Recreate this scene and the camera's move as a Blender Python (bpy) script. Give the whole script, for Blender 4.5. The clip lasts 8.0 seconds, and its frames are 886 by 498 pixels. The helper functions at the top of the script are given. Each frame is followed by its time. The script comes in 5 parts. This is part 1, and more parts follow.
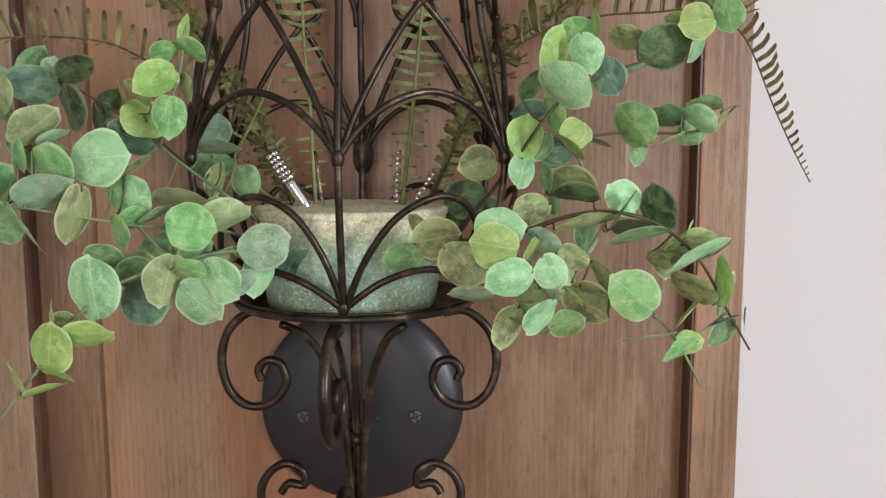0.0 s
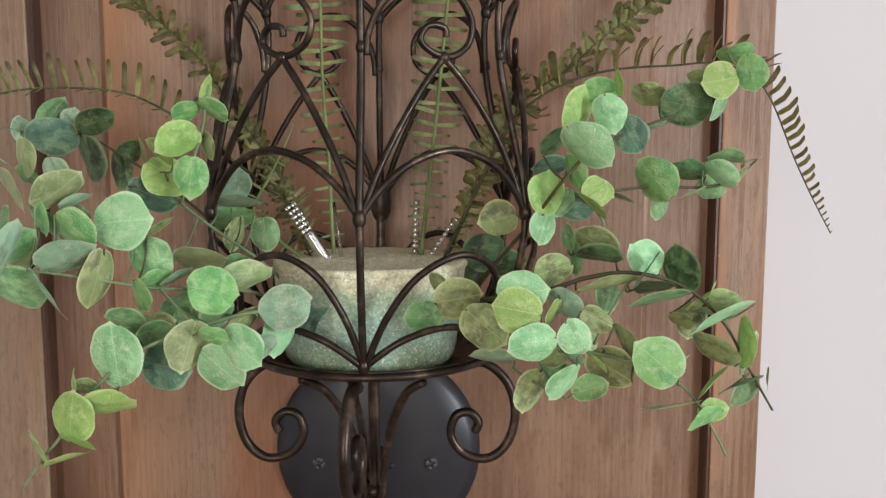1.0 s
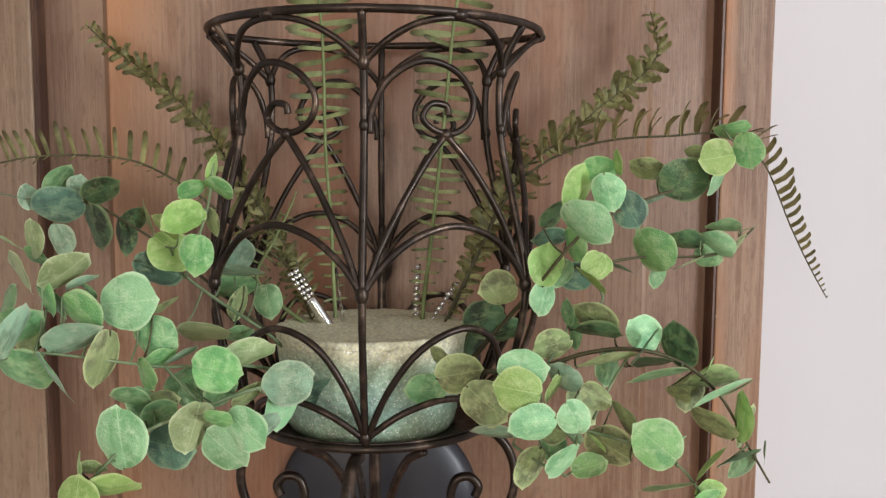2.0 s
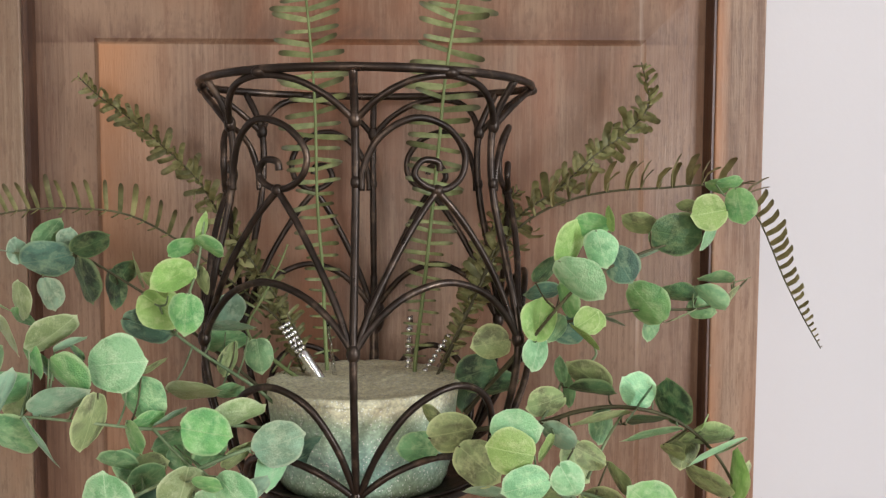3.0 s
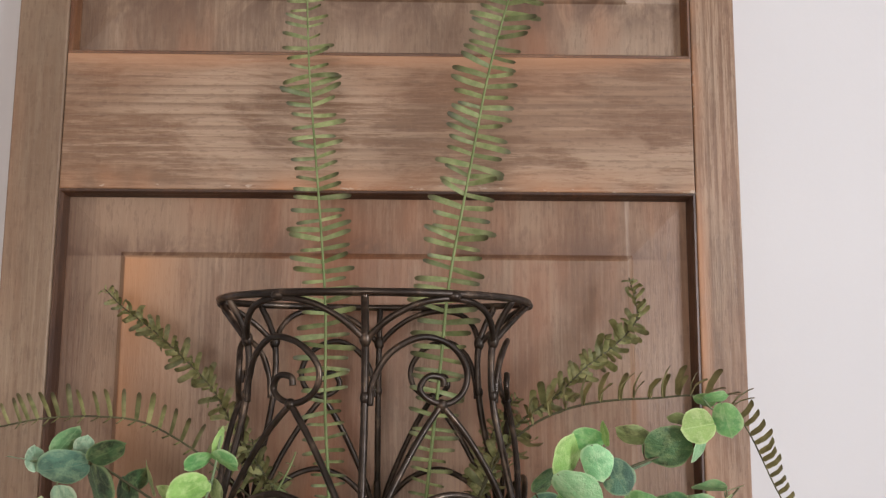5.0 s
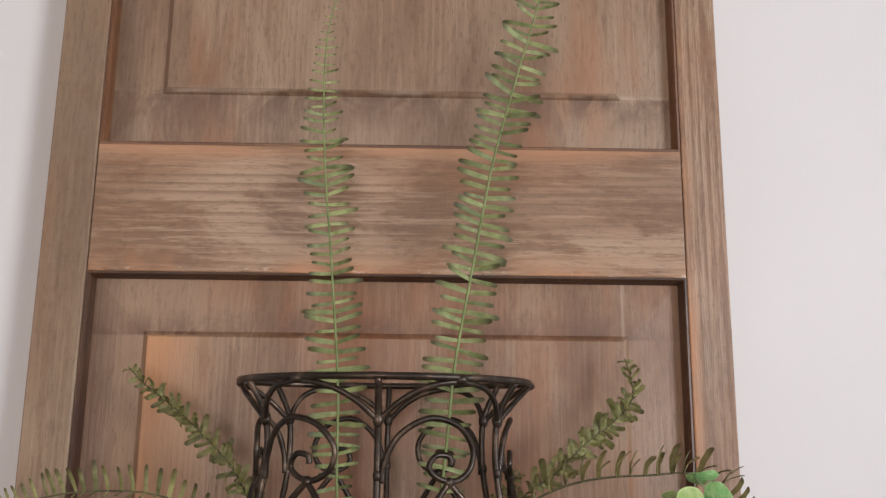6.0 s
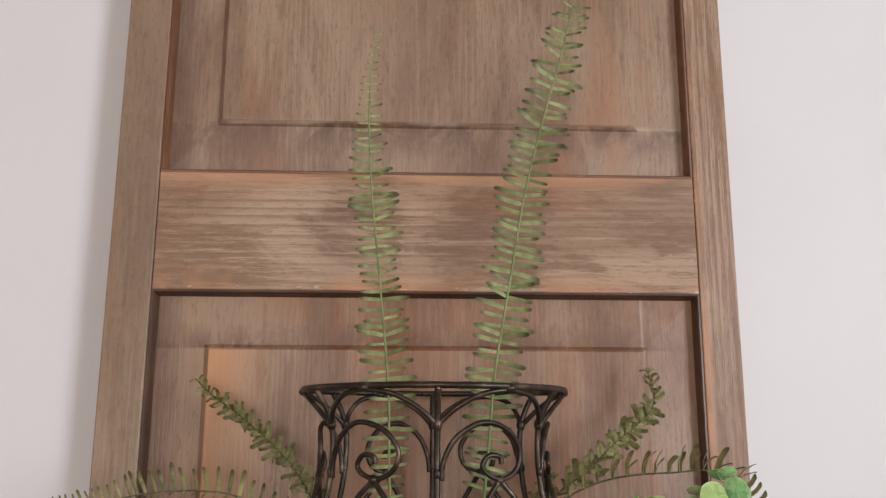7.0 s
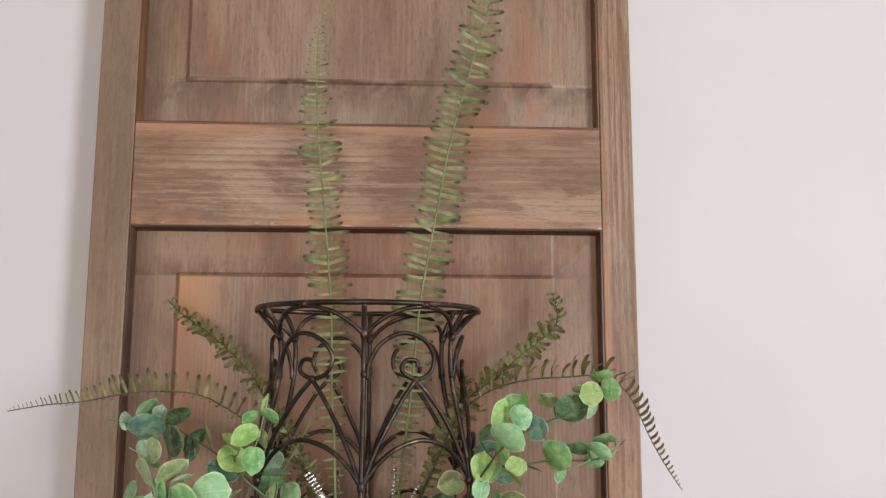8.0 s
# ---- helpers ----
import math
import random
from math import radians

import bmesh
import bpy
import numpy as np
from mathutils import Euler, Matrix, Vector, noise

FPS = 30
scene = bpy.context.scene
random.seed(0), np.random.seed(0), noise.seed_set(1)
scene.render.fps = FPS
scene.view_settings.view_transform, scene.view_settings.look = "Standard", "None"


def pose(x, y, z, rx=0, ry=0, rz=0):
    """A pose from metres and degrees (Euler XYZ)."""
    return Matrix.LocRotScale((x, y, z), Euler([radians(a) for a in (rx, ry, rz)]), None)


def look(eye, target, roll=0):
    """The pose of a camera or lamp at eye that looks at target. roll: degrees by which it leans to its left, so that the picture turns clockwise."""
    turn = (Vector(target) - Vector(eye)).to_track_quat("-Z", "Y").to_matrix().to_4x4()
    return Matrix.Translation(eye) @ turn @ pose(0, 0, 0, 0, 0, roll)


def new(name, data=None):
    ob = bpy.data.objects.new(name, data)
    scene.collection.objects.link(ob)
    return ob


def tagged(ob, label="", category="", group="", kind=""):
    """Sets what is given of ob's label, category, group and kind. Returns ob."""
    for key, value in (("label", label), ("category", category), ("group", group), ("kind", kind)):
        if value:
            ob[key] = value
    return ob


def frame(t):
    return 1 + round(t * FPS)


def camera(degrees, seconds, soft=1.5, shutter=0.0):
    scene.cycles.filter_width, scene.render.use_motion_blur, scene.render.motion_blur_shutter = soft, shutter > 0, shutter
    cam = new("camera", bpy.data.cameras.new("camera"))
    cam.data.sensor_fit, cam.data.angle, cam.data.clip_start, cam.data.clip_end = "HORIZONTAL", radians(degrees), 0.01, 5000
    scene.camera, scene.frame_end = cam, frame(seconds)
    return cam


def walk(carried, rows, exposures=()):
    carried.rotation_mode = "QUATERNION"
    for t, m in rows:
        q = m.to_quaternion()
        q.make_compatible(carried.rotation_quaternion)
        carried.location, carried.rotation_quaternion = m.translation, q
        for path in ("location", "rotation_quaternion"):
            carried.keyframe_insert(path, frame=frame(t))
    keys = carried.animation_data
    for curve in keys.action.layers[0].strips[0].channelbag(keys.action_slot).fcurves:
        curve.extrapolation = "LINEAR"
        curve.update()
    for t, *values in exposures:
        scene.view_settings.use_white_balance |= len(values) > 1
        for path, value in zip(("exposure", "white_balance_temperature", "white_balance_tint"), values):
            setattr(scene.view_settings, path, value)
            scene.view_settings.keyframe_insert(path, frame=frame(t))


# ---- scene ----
cam = camera(54.5, 8.0, soft=1.35)
PATH = [
    (0, (0.001, 0.053, 1.539), (0.005, 2.038, 1.292), -0.1),
    (0.5, (-0.003, 0.06, 1.548), (-0.005, 2.045, 1.31), -0.0),
    (1, (-0.007, 0.058, 1.564), (-0.015, 2.045, 1.336), 0.1),
    (1.5, (-0.009, 0.054, 1.582), (-0.018, 2.043, 1.37), 0.3),
    (3, (-0.008, 0.059, 1.61), (0.003, 2.054, 1.475), 0.2),
    (3.5, (-0.01, 0.055, 1.616), (0.006, 2.054, 1.546), 0.3),
    (4, (-0.01, 0.049, 1.62), (0.008, 2.049, 1.653), 0.3),
    (4.5, (-0.012, 0.038, 1.626), (0.009, 2.032, 1.781), 0.3),
    (6, (-0.02, -0.012, 1.642), (0.006, 1.947, 2.044), 0.6),
    (6.5, (-0.04, -0.045, 1.644), (0.004, 1.91, 2.067), 0.5),
    (7, (-0.066, -0.073, 1.64), (0.005, 1.882, 2.056), 0.2),
    (7.5, (-0.05, -0.106, 1.628), (0.032, 1.857, 2.0), 0.1),
    (8, (-0.019, -0.187, 1.615), (0.072, 1.79, 1.901), 0.2),
]
walk(cam, [(t, look(eye, target, roll)) for t, eye, target, roll in PATH])

# ---- light ----
world = bpy.data.worlds.new("world")
scene.world = world
world.use_nodes = True
wn = world.node_tree
sky = wn.nodes.new("ShaderNodeTexSky")
sky.sky_type = "NISHITA"
sky.sun_disc = False
sky.sun_elevation = radians(38)
sky.sun_rotation = radians(200)
wn.links.new(sky.outputs[0], wn.nodes["Background"].inputs[0])
wn.nodes["Background"].inputs[1].default_value = 0.1


def window_light(name, m, w, h, watts, colour):
    lamp = bpy.data.lights.new(name, "AREA")
    lamp.shape, lamp.size, lamp.size_y, lamp.energy, lamp.color = "RECTANGLE", w, h, watts, colour
    ob = new(name, lamp)
    ob.matrix_basis = m
    return ob


# daylight through the unseen window opening beside the camera
window_light("window_daylight", look((2.44, -1.8, 1.85), (0.0, 0.6, 1.5)), 0.8, 1.25, 87, (0.89, 0.93, 1.0))
# added warm fill in an unseen window opening behind the camera
window_light("window_daylight", look((-0.5, -3.04, 1.75), (-0.2, 0.4, 1.5)), 1.5, 1.3, 42, (1.0, 0.89, 0.81))
scene.view_settings.exposure = 0.0


# ---- materials ----
def material(name, rough=0.6, metal=0.0, spec=0.5):
    m = bpy.data.materials.new(name)
    m.use_nodes = True
    b = m.node_tree.nodes["Principled BSDF"]
    b.inputs["Roughness"].default_value = rough
    b.inputs["Metallic"].default_value = metal
    b.inputs["Specular IOR Level"].default_value = spec
    return m, m.node_tree, b


def node(nt, kind, **inputs):
    n = nt.nodes.new(kind)
    for k, v in inputs.items():
        n.inputs[k.replace("_", " ")].default_value = v
    return n


def ramp(nt, source, *stops):
    r = nt.nodes.new("ShaderNodeValToRGB")
    while len(r.color_ramp.elements) < len(stops):
        r.color_ramp.elements.new(0.5)
    for e, (p, c) in zip(r.color_ramp.elements, stops):
        e.position = p
        e.color = (*c, 1.0) if len(c) == 3 else c
    nt.links.new(source, r.inputs[0])
    return r


def coords(nt, scale=(1, 1, 1), random_shift=0.0):
    tc = nt.nodes.new("ShaderNodeTexCoord")
    mp = nt.nodes.new("ShaderNodeMapping")
    mp.inputs["Scale"].default_value = scale
    nt.links.new(tc.outputs["Object"], mp.inputs["Vector"])
    if random_shift:
        oi = nt.nodes.new("ShaderNodeObjectInfo")
        mu = nt.nodes.new("ShaderNodeMath")
        mu.operation = "MULTIPLY"
        mu.inputs[1].default_value = random_shift
        nt.links.new(oi.outputs["Random"], mu.inputs[0])
        nt.links.new(mu.outputs[0], mp.inputs["Location"])
    return mp.outputs[0]


def noise_tex(nt, vec, scale, detail=4.0, rough=0.55, distortion=0.0):
    n = node(nt, "ShaderNodeTexNoise", Scale=scale, Detail=detail, Roughness=rough, Distortion=distortion)
    nt.links.new(vec, n.inputs["Vector"])
    return n.outputs["Fac"]


def mix(nt, fac, a, b, mode="MIX"):
    n = nt.nodes.new("ShaderNodeMix")
    n.data_type, n.blend_type = "RGBA", mode
    for slot, v in ((0, fac), (6, a), (7, b)):
        if isinstance(v, (int, float)):
            n.inputs[slot].default_value = v
        elif isinstance(v, tuple):
            n.inputs[slot].default_value = (*v, 1.0)
        else:
            nt.links.new(v, n.inputs[slot])
    return n.outputs[2]


def bump(nt, b, height, strength, distance):
    n = node(nt, "ShaderNodeBump", Strength=strength, Distance=distance)
    nt.links.new(height, n.inputs["Height"])
    nt.links.new(n.outputs[0], b.inputs["Normal"])


def wood(name, along, light, mid, dark, streak=0.5, glow=False, worn=(), lines=70.0, slant=0.0):
    """Worn stained softwood; along: the axis of the grain ('x' or 'z'); glow: an orange worn streak on the panel's edge; worn: axis, from and to of an edge rubbed to orange; lines: how close the growth lines are; slant: how plain the slanting brush marks are."""
    m, nt, b = material(name, 0.5, 0.0, 0.5)

    def stretched(across, length, shift):
        return coords(nt, (length, across, across) if along == "x" else (across, across, length), shift)

    # broad, cloudy differences in the stain
    big = noise_tex(nt, stretched(8, 2.2, 7.0), 1.0, 5.0, 0.6, 0.6)
    c1 = ramp(nt, big, (0.30, tuple(0.82 * c for c in mid)), (0.45, mid), (0.56, light), (0.75, tuple(0.4 * a + 0.6 * c for a, c in zip(mid, light)))).outputs[0]
    # growth lines: uneven bands along the grain, plainer in some places than in others
    wave = node(nt, "ShaderNodeTexWave", Scale=lines, Distortion=9.0, Detail=3.0, Detail_Scale=0.35, Detail_Roughness=0.6)
    wave.wave_type, wave.bands_direction, wave.wave_profile = "BANDS", "Z" if along == "x" else "X", "SAW"
    nt.links.new(stretched(1.0, 0.045, 3.0), wave.inputs["Vector"])
    plain = noise_tex(nt, stretched(16, 3.0, 2.0), 1.0, 3.0, 0.5)
    ringed = mix(nt, 1.0, ramp(nt, wave.outputs["Fac"], (0.45, (0, 0, 0)), (0.88, (0.8 * streak,) * 3), (0.95, (0.1 * streak,) * 3)).outputs[0], ramp(nt, plain, (0.42, (0.15,) * 3), (0.56, (1, 1, 1))).outputs[0], "MULTIPLY")
    c2 = mix(nt, ringed, c1, tuple(0.45 * a + 0.55 * c for a, c in zip(mid, dark)))
    # dry-brushed dark stain: scratchy streaks that come in clusters
    brush = noise_tex(nt, stretched(210, 13 if along == "x" else 7, 9.0), 1.4, 6.0, 0.8)
    patch = noise_tex(nt, stretched(20, 6.5, 4.0) if along == "x" else stretched(11, 3.2, 4.0), 1.0, 5.0, 0.65, 0.5)
    scratch = ramp(nt, brush, (0.44, (0.12,) * 3), (0.53, (1, 1, 1))).outputs[0]
    where = ramp(nt, patch, (0.52 - 0.07 * streak, (0, 0, 0)), (0.58 - 0.07 * streak, (0.35 + 0.5 * streak,) * 3)).outputs[0]
    c3 = mix(nt, mix(nt, 1.0, scratch, where, "MULTIPLY"), c2, (0.38 * mid[0] + 0.70 * dark[0], 0.35 * mid[1] + 0.62 * dark[1], 0.30 * mid[2] + 0.52 * dark[2]))
    # marks of the brush across the grain, at a slant
    slanted = coords(nt, (40, 40, 40))
    slanted.node.inputs["Rotation"].default_value = (0, radians(28), 0)
    slanted.node.inputs["Scale"].default_value = (170, 40, 22)
    chatter = mix(nt, 1.0, ramp(nt, noise_tex(nt, slanted, 1.2, 4.0, 0.7), (0.50, (0, 0, 0)), (0.62, (0.5 * slant,) * 3)).outputs[0], ramp(nt, big, (0.36, (1, 1, 1)), (0.48, (0, 0, 0))).outputs[0], "MULTIPLY")
    c3 = mix(nt, chatter, c3, dark)
    # dry pale scratches
    pale = mix(nt, 1.0, ramp(nt, noise_tex(nt, stretched(170, 7, 2.0), 1.3, 4.0, 0.7), (0.54, (0, 0, 0)), (0.68, (0.3 if slant else 0.4,) * 3)).outputs[0], ramp(nt, patch, (0.42, (1, 1, 1)), (0.56, (0.2,) * 3)).outputs[0], "MULTIPLY")
    c3 = mix(nt, pale, c3, tuple(min(0.75, 1.35 * c) for c in light))
    fine = noise_tex(nt, stretched(260, 12, 3.0), 1.5, 4.0, 0.75)
    c4 = mix(nt, ramp(nt, fine, (0.34, (0.12 if slant else 0.18,) * 3), (0.52, (0, 0, 0))).outputs[0], c3, tuple(0.7 * c for c in dark))
    # short pores across the grain, as the stain left them
    pores = noise_tex(nt, coords(nt, (90, 90, 420) if along == "x" else (420, 90, 90)), 1.0, 3.0, 0.7)
    weave = noise_tex(nt, coords(nt, (520, 90, 110) if along == "x" else (110, 90, 520)), 1.0, 3.0, 0.7)
    c4 = mix(nt, ramp(nt, pores, (0.36, (0.32,) * 3), (0.46, (0, 0, 0))).outputs[0], c4, tuple(0.9 * c for c in dark))
    c4 = mix(nt, ramp(nt, weave, (0.54, (0, 0, 0)), (0.70, (0.08,) * 3)).outputs[0], c4, tuple(min(0.75, 1.35 * c) for c in light))
    warm = noise_tex(nt, stretched(9, 2.2, 6.0), 1.0, 4.0, 0.6)
    c4 = mix(nt, ramp(nt, warm, (0.50, (0, 0, 0)), (0.64, (0.7 if glow else 0.3,) * 3)).outputs[0], c4, (1.28 * mid[0], 0.84 * mid[1], 0.60 * mid[2]))
    if glow:
        tc = nt.nodes.new("ShaderNodeTexCoord")
        sep = nt.nodes.new("ShaderNodeSeparateXYZ")
        nt.links.new(tc.outputs["Object"], sep.inputs[0])
        span = node(nt, "ShaderNodeMapRange", From_Min=-0.235, From_Max=-0.175)
        nt.links.new(sep.outputs["X"], span.inputs["Value"])
        sx = ramp(nt, span.outputs[0], (0.0, (0, 0, 0)), (0.09, (0, 0, 0)), (0.12, (1, 1, 1)), (0.35, (0.8,) * 3), (1.0, (0, 0, 0))).outputs[0]
        rise = node(nt, "ShaderNodeMapRange", From_Min=1.25, From_Max=1.71)
        nt.links.new(sep.outputs["Z"], rise.inputs["Value"])
        sz = ramp(nt, rise.outputs[0], (0.0, (0.42,) * 3), (0.6, (0.50,) * 3), (0.86, (0.85,) * 3), (0.985, (1, 1, 1)), (0.992, (0, 0, 0))).outputs[0]
        mask = mix(nt, 1.0, mix(nt, 1.0, sx, sz, "MULTIPLY"), ramp(nt, warm, (0.34, (0.35,) * 3), (0.56, (1, 1, 1))).outputs[0], "MULTIPLY")
        c4 = mix(nt, mask, c4, (0.44, 0.19, 0.07))
        # darker brushed patches along the lips of the panels
        lip = node(nt, "ShaderNodeMapRange", From_Min=1.69, From_Max=1.91)
        nt.links.new(sep.outputs["Z"], lip.inputs["Value"])
        left = mix(nt, 1.0, ramp(nt, lip.outputs[0], (0.069, (0, 0, 0)), (0.073, (1, 1, 1)), (0.17, (0, 0, 0)), (0.80, (0, 0, 0)), (0.92, (0.9,) * 3), (0.942, (1, 1, 1)), (0.946, (0, 0, 0))).outputs[0], ramp(nt, noise_tex(nt, coords(nt, (20, 1, 12)), 1.0, 5.0, 0.75, 0.8), (0.40, (0, 0, 0)), (0.56, (0.95,) * 3)).outputs[0], "MULTIPLY")
        c4 = mix(nt, left, c4, tuple(0.15 * a + 0.85 * c for a, c in zip(mid, dark)))
        # uneven pale lines along the right and lower lips of the field
        rim = node(nt, "ShaderNodeMapRange", From_Min=0.1195, From_Max=0.1295)
        nt.links.new(sep.outputs["X"], rim.inputs["Value"])
        low = node(nt, "ShaderNodeMapRange", From_Min=1.8925, From_Max=1.9025)
        nt.links.new(sep.outputs["Z"], low.inputs["Value"])
        for edge, tex in ((rim, coords(nt, (40, 1, 7))), (low, coords(nt, (9, 1, 40)))):
            thin = ramp(nt, edge.outputs[0], (0.0, (0, 0, 0)), (0.30, (0.1,) * 3), (0.42, (1, 1, 1)), (0.56, (0.8,) * 3), (0.72, (0.1,) * 3), (1.0, (0, 0, 0))).outputs[0]
            c4 = mix(nt, mix(nt, 1.0, thin, ramp(nt, noise_tex(nt, tex, 1.0, 4.0, 0.7), (0.42, (0, 0, 0)), (0.62, (0.6,) * 3)).outputs[0], "MULTIPLY"), c4, (0.48, 0.385, 0.305))
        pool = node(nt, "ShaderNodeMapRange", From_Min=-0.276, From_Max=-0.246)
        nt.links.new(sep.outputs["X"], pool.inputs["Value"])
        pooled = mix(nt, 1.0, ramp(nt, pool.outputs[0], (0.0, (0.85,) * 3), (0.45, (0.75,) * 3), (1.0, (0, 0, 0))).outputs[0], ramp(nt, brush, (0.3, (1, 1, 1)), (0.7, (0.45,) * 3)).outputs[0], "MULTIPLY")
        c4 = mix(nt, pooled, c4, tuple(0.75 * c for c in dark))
    if worn:
        tc = nt.nodes.new("ShaderNodeTexCoord")
        sep = nt.nodes.new("ShaderNodeSeparateXYZ")
        nt.links.new(tc.outputs["Object"], sep.inputs[0])
        span = node(nt, "ShaderNodeMapRange", From_Min=worn[1], From_Max=worn[2])
        nt.links.new(sep.outputs[worn[0]], span.inputs["Value"])
        edge = ramp(nt, span.outputs[0], (0.0, (0, 0, 0)), (0.02, (0.9,) * 3), (0.3, (0.7,) * 3), (1.0, (0, 0, 0))).outputs[0]
        rub = noise_tex(nt, coords(nt, (3, 3, 3)), 3.0, 3.0, 0.6)
        c4 = mix(nt, mix(nt, 1.0, edge, ramp(nt, rub, (0.40, (0, 0, 0)), (0.6, (1, 1, 1))).outputs[0], "MULTIPLY"), c4, (0.42, 0.19, 0.085))
        if along == "x":
            top = node(nt, "ShaderNodeMapRange", From_Min=1.8512, From_Max=1.836)
            nt.links.new(sep.outputs["Z"], top.inputs["Value"])
            rubbed = mix(nt, 1.0, ramp(nt, top.outputs[0], (0.0, (0.85,) * 3), (0.4, (0.6,) * 3), (1.0, (0, 0, 0))).outputs[0], ramp(nt, noise_tex(nt, coords(nt, (5, 1, 40)), 1.0, 3.0, 0.6), (0.42, (0, 0, 0)), (0.58, (0.9,) * 3)).outputs[0], "MULTIPLY")
            c4 = mix(nt, rubbed, c4, (0.42, 0.215, 0.115))
        chip = ramp(nt, noise_tex(nt, coords(nt, (60, 60, 160)), 1.6, 3.0, 0.6), (0.62, (0, 0, 0)), (0.68, (0.8,) * 3)).outputs[0]
        near = ramp(nt, span.outputs[0], (0.0, (0, 0, 0)), (0.01, (1, 1, 1)), (0.16, (0.6,) * 3), (0.22, (0, 0, 0))).outputs[0]
        c4 = mix(nt, mix(nt, 1.0, chip, near, "MULTIPLY"), c4, (0.55, 0.45, 0.36))
    nt.links.new(c4, b.inputs["Base Color"])
    nt.links.new(ramp(nt, big, (0.3, (0.54,) * 3), (0.7, (0.36,) * 3)).outputs[0], b.inputs["Roughness"])
    bump(nt, b, fine, 0.5, 0.0006)
    return m


LIGHT, MID, DARK = (0.292, 0.201, 0.134), (0.216, 0.134, 0.084), (0.085, 0.041, 0.024)
wood_up = wood("stained_wood_upright", "z", (0.345, 0.240, 0.160), (0.245, 0.155, 0.098), DARK, 0.9, False, ("X", 0.1705, 0.181), 52.0)
wood_up_smooth = wood("smooth_stained_wood_upright", "z", (0.270, 0.196, 0.128), (0.225, 0.150, 0.094), DARK, 0.3, False, (), 60.0, 0.3)
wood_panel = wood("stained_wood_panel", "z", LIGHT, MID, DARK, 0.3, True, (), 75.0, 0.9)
# lower panels redder: the warm light on them is put into the colour
wood_panel_warm_lit = wood("warm_lit_stained_panel", "z", (0.268, 0.170, 0.108), (0.200, 0.110, 0.063), (0.09, 0.040, 0.022), 0.55, True, (), 75.0, 0.8)
wood_across = wood("stained_wood_across", "x", (0.335, 0.225, 0.148), (0.245, 0.145, 0.086), (0.095, 0.046, 0.025), 1.0, False, ("Z", 1.752, 1.772), 38.0)
floor_wood = wood("floor_boards", "x", (0.30, 0.18, 0.10), (0.22, 0.12, 0.07), (0.10, 0.05, 0.03), 0.6)
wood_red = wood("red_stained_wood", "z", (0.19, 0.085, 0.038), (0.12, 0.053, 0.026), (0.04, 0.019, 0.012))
# near-black moulding: the groove shade round the lower panels is in the colour
wood_groove_shade = wood("groove_shaded_wood", "z", (0.10, 0.046, 0.024), (0.055, 0.026, 0.015), (0.02, 0.011, 0.008))


def plaster():
    m, nt, b = material("painted_plaster", 0.75, 0, 0.3)
    v = coords(nt)
    n = noise_tex(nt, v, 2.2, 3.0)
    nt.links.new(ramp(nt, n, (0.3, (0.575, 0.565, 0.573)), (0.7, (0.615, 0.603, 0.607))).outputs[0], b.inputs["Base Color"])
    bump(nt, b, noise_tex(nt, v, 220, 3.0), 0.08, 0.001)
    return m


def iron():
    m, nt, b = material("dark_bronze_iron", 0.35, 0.65, 0.6)
    v = coords(nt)
    n = noise_tex(nt, v, 60, 4.0, 0.65)
    nt.links.new(ramp(nt, n, (0.35, (0.018, 0.012, 0.008)), (0.55, (0.042, 0.029, 0.021)), (0.74, (0.17, 0.118, 0.082))).outputs[0], b.inputs["Base Color"])
    nt.links.new(ramp(nt, noise_tex(nt, v, 140, 3.0), (0.3, (0.27,) * 3), (0.7, (0.48,) * 3)).outputs[0], b.inputs["Roughness"])
    bump(nt, b, noise_tex(nt, v, 260, 3.0), 0.25, 0.0004)
    return m


def plate_paint():
    m, nt, b = material("matt_black_plate", 0.36, 0.0, 0.42)
    v = coords(nt)
    nt.links.new(ramp(nt, noise_tex(nt, v, 18, 4.0), (0.3, (0.015, 0.016, 0.020)), (0.7, (0.026, 0.026, 0.031))).outputs[0], b.inputs["Base Color"])
    bump(nt, b, noise_tex(nt, v, 400, 2.0), 0.1, 0.0003)
    return m


plaster_mat, iron_mat, plate_mat = plaster(), iron(), plate_paint()
screw_mat = material("worn_grey_steel", 0.55, 0.5)[0]
screw_mat.node_tree.nodes["Principled BSDF"].inputs["Base Color"].default_value = (0.085, 0.085, 0.09, 1)


